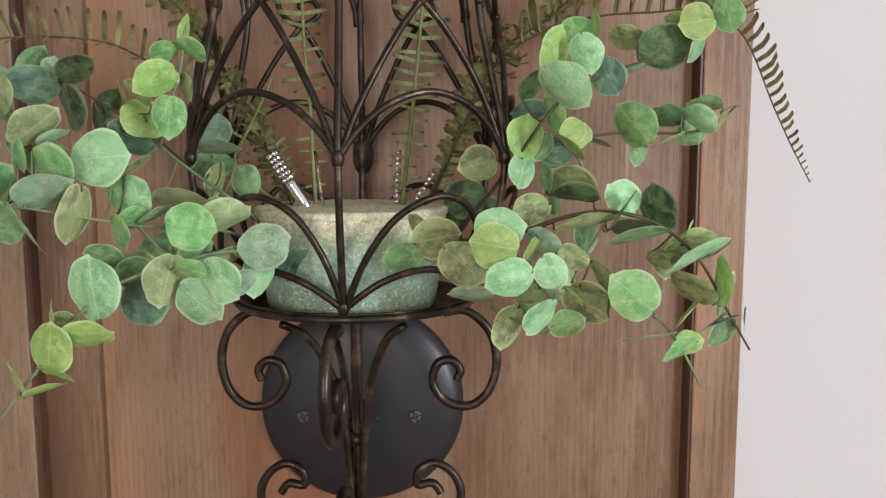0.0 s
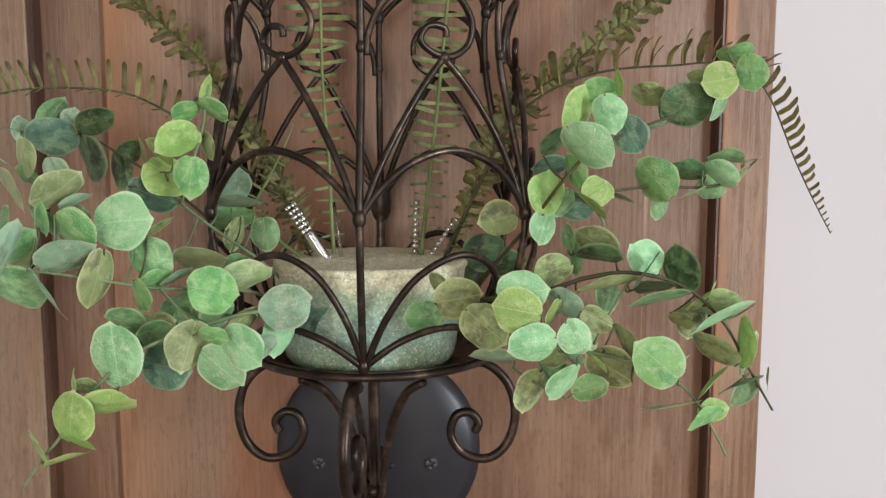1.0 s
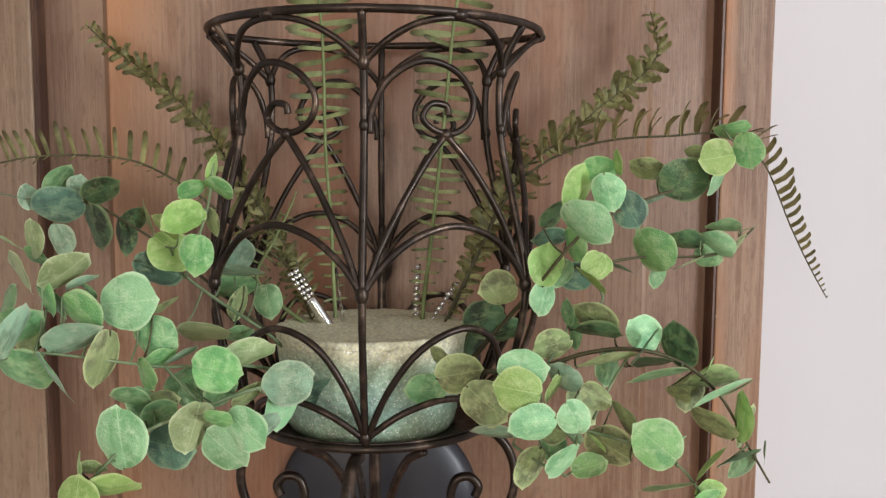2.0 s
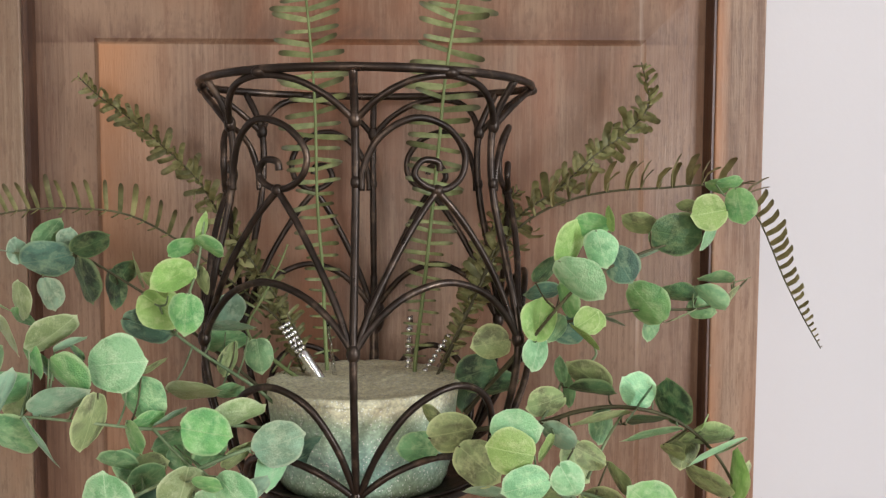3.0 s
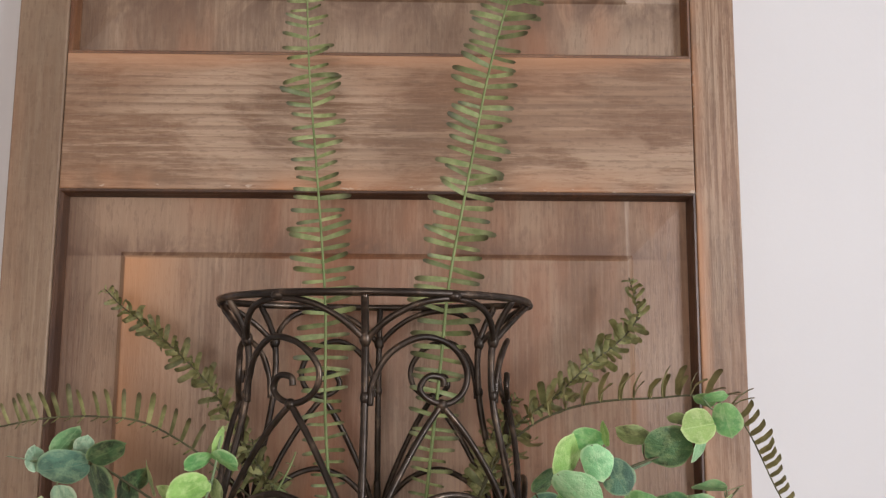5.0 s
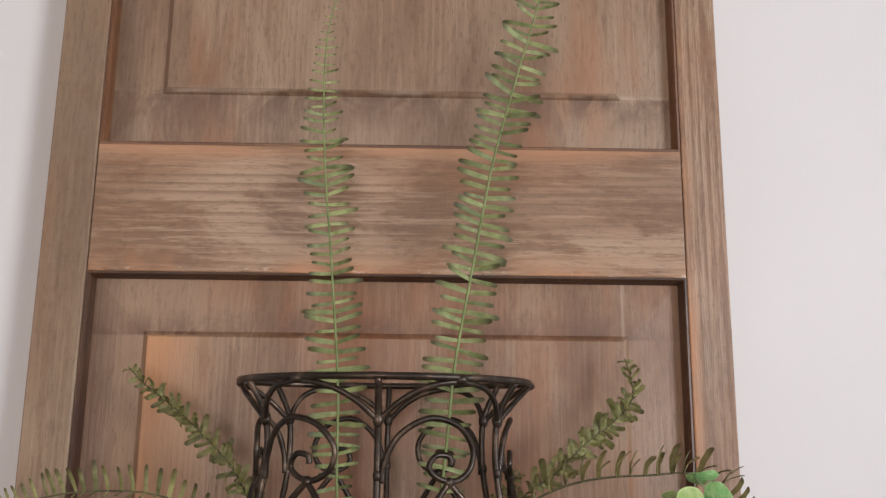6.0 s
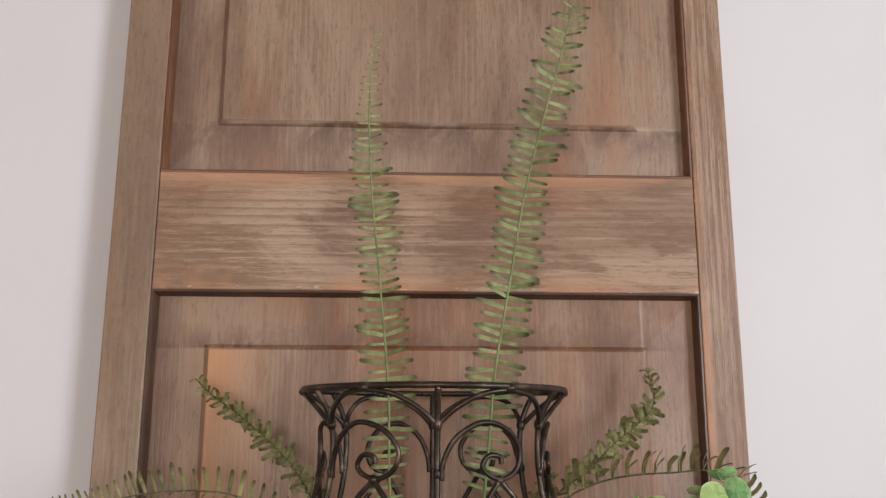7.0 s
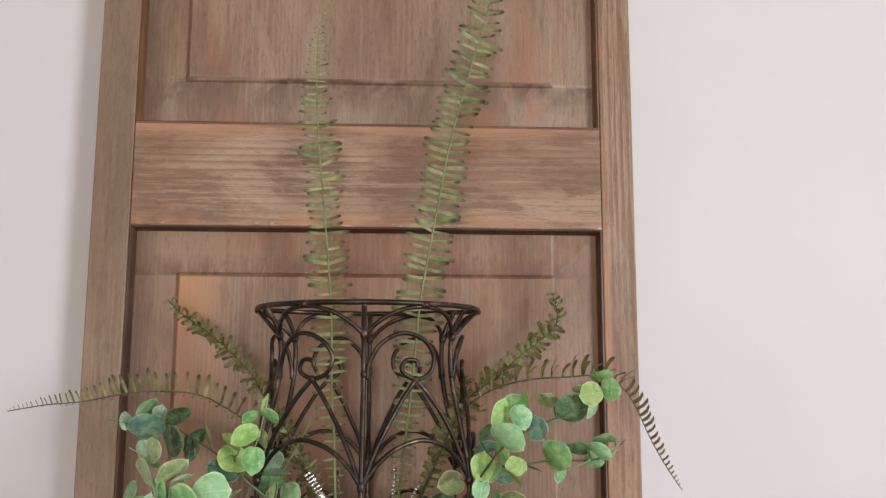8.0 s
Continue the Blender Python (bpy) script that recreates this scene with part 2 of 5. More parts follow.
def leaf_mat(name, base, vein, edge, dark):
    """Printed fabric leaf, mottled, with a pale midrib and rim."""
    m, nt, b = material(name, 0.42, 0.0, 0.42)
    v = coords(nt, (1, 1, 1), 5.0)
    mott = noise_tex(nt, v, 1.9, 2.5, 0.55, 0.4)
    c = mix(nt, ramp(nt, mott, (0.42, (0, 0, 0)), (0.62, (1, 1, 1))).outputs[0], base, dark)
    bloom = noise_tex(nt, v, 4.2, 4.0, 0.68, 0.3)
    c = mix(nt, ramp(nt, bloom, (0.48, (0, 0, 0)), (0.70, (0.7,) * 3)).outputs[0], c, edge)
    oi = nt.nodes.new("ShaderNodeObjectInfo")
    hsv = node(nt, "ShaderNodeHueSaturation")
    for slot, lo, hi in (("Hue", 0.485, 0.515), ("Value", 0.78, 1.22)):
        mr = node(nt, "ShaderNodeMapRange", To_Min=lo, To_Max=hi)
        nt.links.new(oi.outputs["Random"], mr.inputs["Value"])
        nt.links.new(mr.outputs[0], hsv.inputs[slot])
    nt.links.new(c, hsv.inputs["Color"])
    c = mix(nt, ramp(nt, noise_tex(nt, v, 34, 3.0, 0.7), (0.55, (0, 0, 0)), (0.72, (0.25,) * 3)).outputs[0], hsv.outputs[0], edge)
    tc = nt.nodes.new("ShaderNodeTexCoord")
    sep = nt.nodes.new("ShaderNodeSeparateXYZ")
    nt.links.new(tc.outputs["Object"], sep.inputs[0])
    ab = nt.nodes.new("ShaderNodeMath")
    ab.operation = "ABSOLUTE"
    nt.links.new(sep.outputs["Y"], ab.inputs[0])
    c = mix(nt, ramp(nt, ab.outputs[0], (0.004, (0.55,) * 3), (0.016, (0, 0, 0))).outputs[0], c, vein)
    flat = nt.nodes.new("ShaderNodeVectorMath")
    flat.operation = "MULTIPLY"
    flat.inputs[1].default_value = (1, 1.03, 0)
    nt.links.new(tc.outputs["Object"], flat.inputs[0])
    ln = nt.nodes.new("ShaderNodeVectorMath")
    ln.operation = "LENGTH"
    nt.links.new(flat.outputs[0], ln.inputs[0])
    c = mix(nt, ramp(nt, ln.outputs["Value"], (0.435, (0, 0, 0)), (0.485, (0.72,) * 3)).outputs[0], c, edge)
    # faint side veins that leave the midrib at a slant
    slant = node(nt, "ShaderNodeMath")
    slant.operation = "MULTIPLY_ADD"
    slant.inputs[1].default_value = -0.9
    nt.links.new(ab.outputs[0], slant.inputs[0])
    nt.links.new(sep.outputs["X"], slant.inputs[2])
    beat = node(nt, "ShaderNodeMath")
    beat.operation = "PINGPONG"
    beat.inputs[1].default_value = 0.065
    nt.links.new(slant.outputs[0], beat.inputs[0])
    c = mix(nt, mix(nt, 1.0, ramp(nt, beat.outputs[0], (0.0, (0.38,) * 3), (0.010, (0, 0, 0))).outputs[0], ramp(nt, bloom, (0.35, (0, 0, 0)), (0.6, (1, 1, 1))).outputs[0], "MULTIPLY"), c, vein)
    nt.links.new(c, b.inputs["Base Color"])
    tr = nt.nodes.new("ShaderNodeBsdfTranslucent")
    nt.links.new(c, tr.inputs["Color"])
    ms = node(nt, "ShaderNodeMixShader", Fac=0.10)
    nt.links.new(b.outputs[0], ms.inputs[1])
    nt.links.new(tr.outputs[0], ms.inputs[2])
    nt.links.new(ms.outputs[0], nt.nodes["Material Output"].inputs["Surface"])
    bump(nt, b, noise_tex(nt, v, 24, 3.0, 0.6), 0.25, 0.01)
    return m


LEAF_TONES = {
    "f": leaf_mat("fresh_green_leaf", (0.223, 0.466, 0.156), (0.403, 0.572, 0.285), (0.445, 0.615, 0.313), (0.127, 0.329, 0.110)),
    "l": leaf_mat("lime_green_leaf", (0.307, 0.498, 0.138), (0.466, 0.604, 0.248), (0.530, 0.657, 0.285), (0.212, 0.371, 0.092)),
    "m": leaf_mat("mint_green_leaf", (0.316, 0.606, 0.305), (0.533, 0.728, 0.442), (0.570, 0.776, 0.474), (0.182, 0.438, 0.190)),
    "g": leaf_mat("mid_green_leaf", (0.186, 0.385, 0.167), (0.360, 0.527, 0.278), (0.424, 0.578, 0.300), (0.103, 0.231, 0.095)),
    "b": leaf_mat("grey_green_leaf", (0.285, 0.465, 0.300), (0.420, 0.525, 0.354), (0.490, 0.583, 0.395), (0.175, 0.279, 0.172)),
    "p": leaf_mat("pale_sage_leaf", (0.355, 0.470, 0.215), (0.520, 0.600, 0.340), (0.580, 0.660, 0.390), (0.235, 0.340, 0.140)),
    "t": leaf_mat("dark_teal_leaf", (0.103, 0.218, 0.148), (0.246, 0.368, 0.237), (0.300, 0.437, 0.260), (0.052, 0.116, 0.083)),
    "o": leaf_mat("olive_green_leaf", (0.292, 0.381, 0.159), (0.468, 0.540, 0.267), (0.557, 0.629, 0.305), (0.146, 0.168, 0.078)),
    "d": leaf_mat("dark_green_leaf", (0.074, 0.164, 0.069), (0.170, 0.268, 0.116), (0.244, 0.329, 0.148), (0.024, 0.048, 0.023)),
}


def stem_mat(name, a, c):
    m, nt, b = material(name, 0.6, 0.0, 0.3)
    nt.links.new(ramp(nt, noise_tex(nt, coords(nt), 60, 3.0), (0.35, a), (0.65, c)).outputs[0], b.inputs["Base Color"])
    return m


stem_green = stem_mat("pale_green_stem", (0.10, 0.15, 0.07), (0.22, 0.28, 0.15))
fern_stalk = stem_mat("fern_stalk", (0.12, 0.16, 0.055), (0.21, 0.26, 0.105))
stem_brown = stem_mat("olive_brown_stem", (0.05, 0.045, 0.022), (0.10, 0.095, 0.045))


def fern_mat(name, a, c, tipped):
    m, nt, b = material(name, 0.5, 0.0, 0.4)
    v = coords(nt, (1, 1, 1), 5.0)
    col = ramp(nt, noise_tex(nt, v, 2.5, 4.0, 0.6), (0.35, a), (0.65, c)).outputs[0]
    tc = nt.nodes.new("ShaderNodeTexCoord")
    sep = nt.nodes.new("ShaderNodeSeparateXYZ")
    nt.links.new(tc.outputs["Object"], sep.inputs[0])
    col = mix(nt, ramp(nt, sep.outputs["X"], (0.60, (0, 0, 0)), (0.90, (0.9,) * 3)).outputs[0], col, tipped)
    oi = nt.nodes.new("ShaderNodeObjectInfo")
    hsv = node(nt, "ShaderNodeHueSaturation")
    mr = node(nt, "ShaderNodeMapRange", To_Min=0.65, To_Max=1.3)
    nt.links.new(oi.outputs["Random"], mr.inputs["Value"])
    nt.links.new(mr.outputs[0], hsv.inputs["Value"])
    nt.links.new(col, hsv.inputs["Color"])
    nt.links.new(hsv.outputs[0], b.inputs["Base Color"])
    tr = nt.nodes.new("ShaderNodeBsdfTranslucent")
    nt.links.new(hsv.outputs[0], tr.inputs["Color"])
    ms = node(nt, "ShaderNodeMixShader", Fac=0.3)
    nt.links.new(b.outputs[0], ms.inputs[1])
    nt.links.new(tr.outputs[0], ms.inputs[2])
    nt.links.new(ms.outputs[0], nt.nodes["Material Output"].inputs["Surface"])
    return m


fern_green = fern_mat("fern_green", (0.17, 0.215, 0.075), (0.32, 0.36, 0.16), (0.075, 0.065, 0.028))
fern_olive = fern_mat("fern_olive", (0.150, 0.160, 0.058), (0.300, 0.290, 0.125), (0.084, 0.066, 0.026))


def glitter():
    m, nt, b = material("sage_glitter_wax", 0.5, 0.0, 0.5)
    v = coords(nt)
    tc = nt.nodes.new("ShaderNodeTexCoord")
    sep = nt.nodes.new("ShaderNodeSeparateXYZ")
    nt.links.new(tc.outputs["Object"], sep.inputs[0])
    rise = node(nt, "ShaderNodeMapRange", From_Min=1.448, From_Max=1.506)
    nt.links.new(sep.outputs["Z"], rise.inputs["Value"])
    wob = node(nt, "ShaderNodeMath")
    wob.operation = "MULTIPLY_ADD"
    wob.inputs[1].default_value = 0.35
    nt.links.new(noise_tex(nt, v, 45, 3.0), wob.inputs[0])
    nt.links.new(rise.outputs[0], wob.inputs[2])
    # colour by height; the cream top is also lightened for light from above
    base = ramp(nt, wob.outputs[0], (0.14, (0.33, 0.40, 0.23)), (0.48, (0.38, 0.60, 0.48)), (0.86, (0.45, 0.57, 0.38)), (1.0, (0.74, 0.72, 0.49))).outputs[0]
    grain = ramp(nt, noise_tex(nt, v, 420, 3.0, 0.7), (0.36, (0.68,) * 3), (0.62, (1.1,) * 3)).outputs[0]
    base = mix(nt, 1.0, base, grain, "MULTIPLY")
    vo = node(nt, "ShaderNodeTexVoronoi", Scale=1500.0)
    nt.links.new(v, vo.inputs["Vector"])
    sp = nt.nodes.new("ShaderNodeSeparateColor")
    nt.links.new(vo.outputs["Color"], sp.inputs[0])
    fleck = ramp(nt, sp.outputs[0], (0.93, (0, 0, 0)), (0.95, (0.95,) * 3)).outputs[0]
    nt.links.new(mix(nt, fleck, base, (0.90, 0.93, 0.84)), b.inputs["Base Color"])
    nt.links.new(ramp(nt, sp.outputs[0], (0.80, (0.6,) * 3), (0.93, (0.18,) * 3)).outputs[0], b.inputs["Roughness"])
    bump(nt, b, sp.outputs[1], 0.6, 0.0012)
    return m


glitter_mat = glitter()
silver_mat = material("silver_bead", 0.16, 1.0)[0]
silver_mat.node_tree.nodes["Principled BSDF"].inputs["Base Color"].default_value = (0.80, 0.80, 0.78, 1)
clear_mat = material("clear_acrylic", 0.06)[0]
clear_mat.node_tree.nodes["Principled BSDF"].inputs["Transmission Weight"].default_value = 1.0
clear_mat.node_tree.nodes["Principled BSDF"].inputs["IOR"].default_value = 1.49


# ---- building helpers ----
def part(name, bm, mat, parent=None, label="", smooth=True):
    me = bpy.data.meshes.new(name)
    bm.to_mesh(me)
    bm.free()
    if smooth:
        me.shade_smooth()
    me.materials.append(mat)
    ob = new(name, me)
    if parent is not None:
        ob.parent = parent
        ob.matrix_parent_inverse = parent.matrix_world.inverted()
    if label:
        tagged(ob, label)
    return ob


def thing(name, at, label, category, group="", kind=""):
    ob = new(name)
    ob.empty_display_size = 0.02
    ob.matrix_basis = Matrix.Translation(at)
    bpy.context.view_layer.update()
    return tagged(ob, label, category, group, kind)


def box(x0, x1, y0, y1, z0, z1, bevel=0.0):
    bm = bmesh.new()
    bmesh.ops.create_cube(bm, size=1.0, matrix=Matrix.Translation(((x0 + x1) / 2, (y0 + y1) / 2, (z0 + z1) / 2)) @ Matrix.Diagonal((x1 - x0, y1 - y0, z1 - z0, 1)))
    if bevel:
        bmesh.ops.bevel(bm, geom=bm.edges[:], offset=bevel, segments=2, affect="EDGES", profile=0.5)
    return bm


def spline(points, steps=8, closed=False):
    """Catmull-Rom curve through the points."""
    p = [Vector(q) for q in points]
    n = len(p)
    out = []
    for i in range(n if closed else n - 1):
        if closed:
            a, b, c, d = p[i - 1], p[i], p[(i + 1) % n], p[(i + 2) % n]
        else:
            a, b, c, d = p[max(i - 1, 0)], p[i], p[i + 1], p[min(i + 2, n - 1)]
        for k in range(steps):
            t = k / steps
            out.append(0.5 * (2 * b + (c - a) * t + (2 * a - 5 * b + 4 * c - d) * t * t + (3 * b - a - 3 * c + d) * t ** 3))
    if not closed:
        out.append(p[-1])
    return out


def tube(path, radius, sides=8, closed=False, tip=None, wobble=0.0):
    """A round bar along a path; tip: the radius at its far end."""
    bm = bmesh.new()
    n = len(path)
    rings = []
    up = None
    for i, p in enumerate(path):
        a = path[i - 1] if (i or closed) else p
        b = path[(i + 1) % n] if (i < n - 1 or closed) else p
        d = (b - a).normalized()
        if up is None:
            up = d.orthogonal().normalized()
        up = (up - d * up.dot(d)).normalized()
        side = d.cross(up)
        r = radius + ((tip - radius) * i / (n - 1) if tip is not None else 0.0)
        if wobble:
            r *= 1 + wobble * noise.noise(p * 140)
        rings.append([bm.verts.new(p + r * (math.cos(t) * up + math.sin(t) * side)) for t in (2 * math.pi * k / sides for k in range(sides))])
    if closed:
        d = (path[1] - path[-1]).normalized()
        best = min(range(sides), key=lambda s: sum((rings[0][k].co - rings[-1][(k + s) % sides].co).length for k in range(sides)))
        rings[-1] = rings[-1][best:] + rings[-1][:best]
    for i in range(n if closed else n - 1):
        r0, r1 = rings[i], rings[(i + 1) % n]
        for k in range(sides):
            bm.faces.new((r0[k], r0[(k + 1) % sides], r1[(k + 1) % sides], r1[k]))
    if not closed:
        bm.faces.new(rings[0][::-1])
        bm.faces.new(rings[-1])
    bmesh.ops.recalc_face_normals(bm, faces=bm.faces[:])
    return bm


def lathe(profile, centre, axis="z", sides=48, squash=1.0):
    """Turns a profile of (radius, height) round the z axis, or round y for axis 'y' (heights then run towards -y)."""
    bm = bmesh.new()
    cx, cy, cz = centre
    rows = []
    for r, h in profile:
        row = []
        for k in range(sides):
            a = 2 * math.pi * k / sides
            if axis == "z":
                row.append(bm.verts.new((cx + r * math.cos(a), cy + squash * r * math.sin(a), cz + h)))
            else:
                row.append(bm.verts.new((cx + r * math.cos(a), cy - h, cz + r * math.sin(a))))
        rows.append(row)
    for a, b in zip(rows, rows[1:]):
        for k in range(sides):
            bm.faces.new((a[k], a[(k + 1) % sides], b[(k + 1) % sides], b[k]))
    bm.faces.new(rows[0])
    bm.faces.new(rows[-1])
    bmesh.ops.recalc_face_normals(bm, faces=bm.faces[:])
    return bm


def blob(at, r, stretch=(1, 1, 1)):
    bm = bmesh.new()
    bmesh.ops.create_uvsphere(bm, u_segments=12, v_segments=8, radius=r, matrix=Matrix.Translation(at) @ Matrix.Diagonal((*stretch, 1)))
    return bm


# ---- the room ----
WALL = 0.648
FACE = 0.62


def room():
    t = 0.1
    tagged(part("wall_north", box(-2.1, 2.5, WALL, WALL + t, 0, 2.7), plaster_mat, None, "off-white painted plaster wall behind the wooden door", False), category="wall", kind="structure")
    tagged(part("wall_west", box(-2.2, -2.1, -3.1, WALL + t, 0, 2.7), plaster_mat, None, "plain off-white painted wall", False), category="wall", kind="structure")
    tagged(part("floor", box(-2.2, 2.6, -3.2, WALL + t, -0.1, 0), floor_wood, None, "brown wooden floor", False), category="floor", kind="structure")
    tagged(part("ceiling", box(-2.2, 2.6, -3.2, WALL + t, 2.7, 2.8), plaster_mat, None, "white plaster ceiling", False), category="ceiling", kind="structure")
    # unseen walls with a window opening each, the south one added for the fill
    for name, label, boxes in (
        ("wall_east", "off-white wall with a window opening", ((2.5, 2.6, -3.1, -2.25, 0, 2.7), (2.5, 2.6, -1.35, WALL + t, 0, 2.7), (2.5, 2.6, -2.25, -1.35, 0, 1.15), (2.5, 2.6, -2.25, -1.35, 2.55, 2.7))),
        ("wall_south", "unseen off-white wall with an added wide window opening", ((-2.2, -1.3, -3.2, -3.1, 0, 2.7), (0.3, 2.6, -3.2, -3.1, 0, 2.7), (-1.3, 0.3, -3.2, -3.1, 0, 1.05), (-1.3, 0.3, -3.2, -3.1, 2.45, 2.7)))):
        bm = bmesh.new()
        for b in boxes:
            other = box(*b)
            me = bpy.data.meshes.new("piece")
            other.to_mesh(me)
            other.free()
            bm.from_mesh(me)
            bpy.data.meshes.remove(me)
        tagged(part(name, bm, plaster_mat, None, label, False), category="wall", kind="structure")


room()


# ---- the wooden door ----
XL, XR = -0.312, 0.203      # outer edges
IL, IR = -0.276, 0.171      # inner edges of the stiles
RAILS = ((0.02, 0.24), (0.86, 0.96), (1.752, 1.851), (2.44, 2.56))


def raised_panel(x0, x1, z0, z1, y_edge, y_field, margin):
    """A fielded panel: a sunk edge, a slope, a small step and a flat field."""
    bm = bmesh.new()
    loops = []
    for inset, y in ((-0.0, y_edge + 0.008), (-0.0, y_edge), (0.003, y_edge), (margin - 0.003, y_field + 0.0042), (margin - 0.0004, y_field + 0.0016), (margin + 0.0015, y_field)):
        loops.append([bm.verts.new(c) for c in ((x0 + inset, y, z0 + inset), (x1 - inset, y, z0 + inset), (x1 - inset, y, z1 - inset), (x0 + inset, y, z1 - inset))])
    for a, b in zip(loops, loops[1:]):
        for k in range(4):
            bm.faces.new((a[k], a[(k + 1) % 4], b[(k + 1) % 4], b[k]))
    bm.faces.new(loops[-1])
    bm.faces.new(loops[0][::-1])
    bmesh.ops.recalc_face_normals(bm, faces=bm.faces[:])
    return bm


def moulding(x0, x1, z0, z1):
    """The moulded inner edge of the frame round one panel."""
    bm = bmesh.new()
    loops = []
    for inset, y in ((0.0, FACE + 0.022), (0.0, FACE + 0.001), (0.0015, FACE + 0.0008), (0.0028, FACE + 0.003), (0.0035, FACE + 0.006), (0.0042, FACE + 0.0095), (0.0043, FACE + 0.022)):
        loops.append([bm.verts.new(c) for c in ((x0 + inset, y, z0 + inset), (x1 - inset, y, z0 + inset), (x1 - inset, y, z1 - inset), (x0 + inset, y, z1 - inset))])
    loops.append(loops[0])
    for a, b in zip(loops, loops[1:]):
        for k in range(4):
            bm.faces.new((a[k], a[(k + 1) % 4], b[(k + 1) % 4], b[k]))
    bmesh.ops.recalc_face_normals(bm, faces=bm.faces[:])
    return bm


def wooden_door():
    door = thing("wooden_door", (-0.053, 0.634, 0.0), "narrow brown stained wooden panel door with worn finish against the wall", "door")
    for x0, x1 in ((XL, IL - 0.0004), (IR + 0.0004, XR)):
        part("stile", box(x0, x1, FACE, WALL - 0.002, 0.0, 2.56, 0.0012), wood_up if x0 > 0 else wood_up_smooth, door, "", False)
    for z0, z1 in RAILS:
        part("rail", box(IL, IR, FACE + 0.0006, WALL - 0.004, z0, z1, 0.001), wood_across, door, "", False)
    for (a, z0), (z1, b) in zip(RAILS, RAILS[1:]):
        part("panel", raised_panel(IL, IR, z0, z1, FACE + 0.0108, FACE + 0.004, 0.0465), wood_panel if z0 > 1.8 else wood_panel_warm_lit, door, "", False)
        part("moulding", moulding(IL, IR, z0, z1), wood_red if z0 > 1.8 else wood_groove_shade, door, "reddish brown moulded edge" if z0 > 1.8 else "moulded edge with its groove shade in the colour", False)
    return door


wooden_door()


# ---- the iron sconce ----
CX, CY = -0.049, 0.559


def level(z):
    """Half width and front depth of the cage at a height."""
    rows = ((1.44, 0.070, 0.070), (1.452, 0.073, 0.073), (1.49, 0.090, 0.083), (1.53, 0.097, 0.088), (1.57, 0.090, 0.080), (1.61, 0.081, 0.073), (1.645, 0.081, 0.076), (1.669, 0.094, 0.085), (1.70, 0.1, 0.09))
    for (z0, a0, b0), (z1, a1, b1) in zip(rows, rows[1:]):
        if z <= z1:
            t = max(0.0, (z - z0) / (z1 - z0))
            return a0 + t * (a1 - a0), b0 + t * (b1 - b0)
    return rows[-1][1:]


def on_cage(deg, z):
    """A point of the cage's surface: 0 degrees is the front, 90 the right; the back is flattened against the door."""
    rx, ry = level(z)
    c = math.cos(radians(deg))
    return Vector((CX + rx * math.sin(radians(deg)) * (1.0 if c > 0 else 1.0 + 0.14 * c), CY - (ry if c > 0 else 0.56 * ry) * c, z))


def screw_head(x, y, z):
    """A round head with a cross-shaped recess."""
    bm = lathe(((0.0046, -0.002), (0.0046, 0.0006), (0.0030, 0.0008), (0.001, 0.0008)), (x, y, z), "y", 24)
    for q in range(4):
        rows = []
        for h, s in ((0.0006, 1.0), (0.0016, 0.97), (0.0024, 0.80), (0.0027, 0.55)):
            ring = []
            for u, w in ((0.0006, 0.0006), (0.0045, 0.0006), (0.0041, 0.0020), (0.0033, 0.0033), (0.0020, 0.0041), (0.0006, 0.0045)):
                u, w = 0.0006 + (u - 0.0006) * s, 0.0006 + (w - 0.0006) * s
                c, n = math.cos(radians(90 * q + 25)), math.sin(radians(90 * q + 25))
                ring.append(bm.verts.new((x + c * u - n * w, y - h, z + n * u + c * w)))
            rows.append(ring)
        for a, e in zip(rows, rows[1:]):
            for k in range(6):
                bm.faces.new((a[k], a[(k + 1) % 6], e[(k + 1) % 6], e[k]))
        bm.faces.new(rows[-1])
    bmesh.ops.recalc_face_normals(bm, faces=bm.faces[:])
    return bm


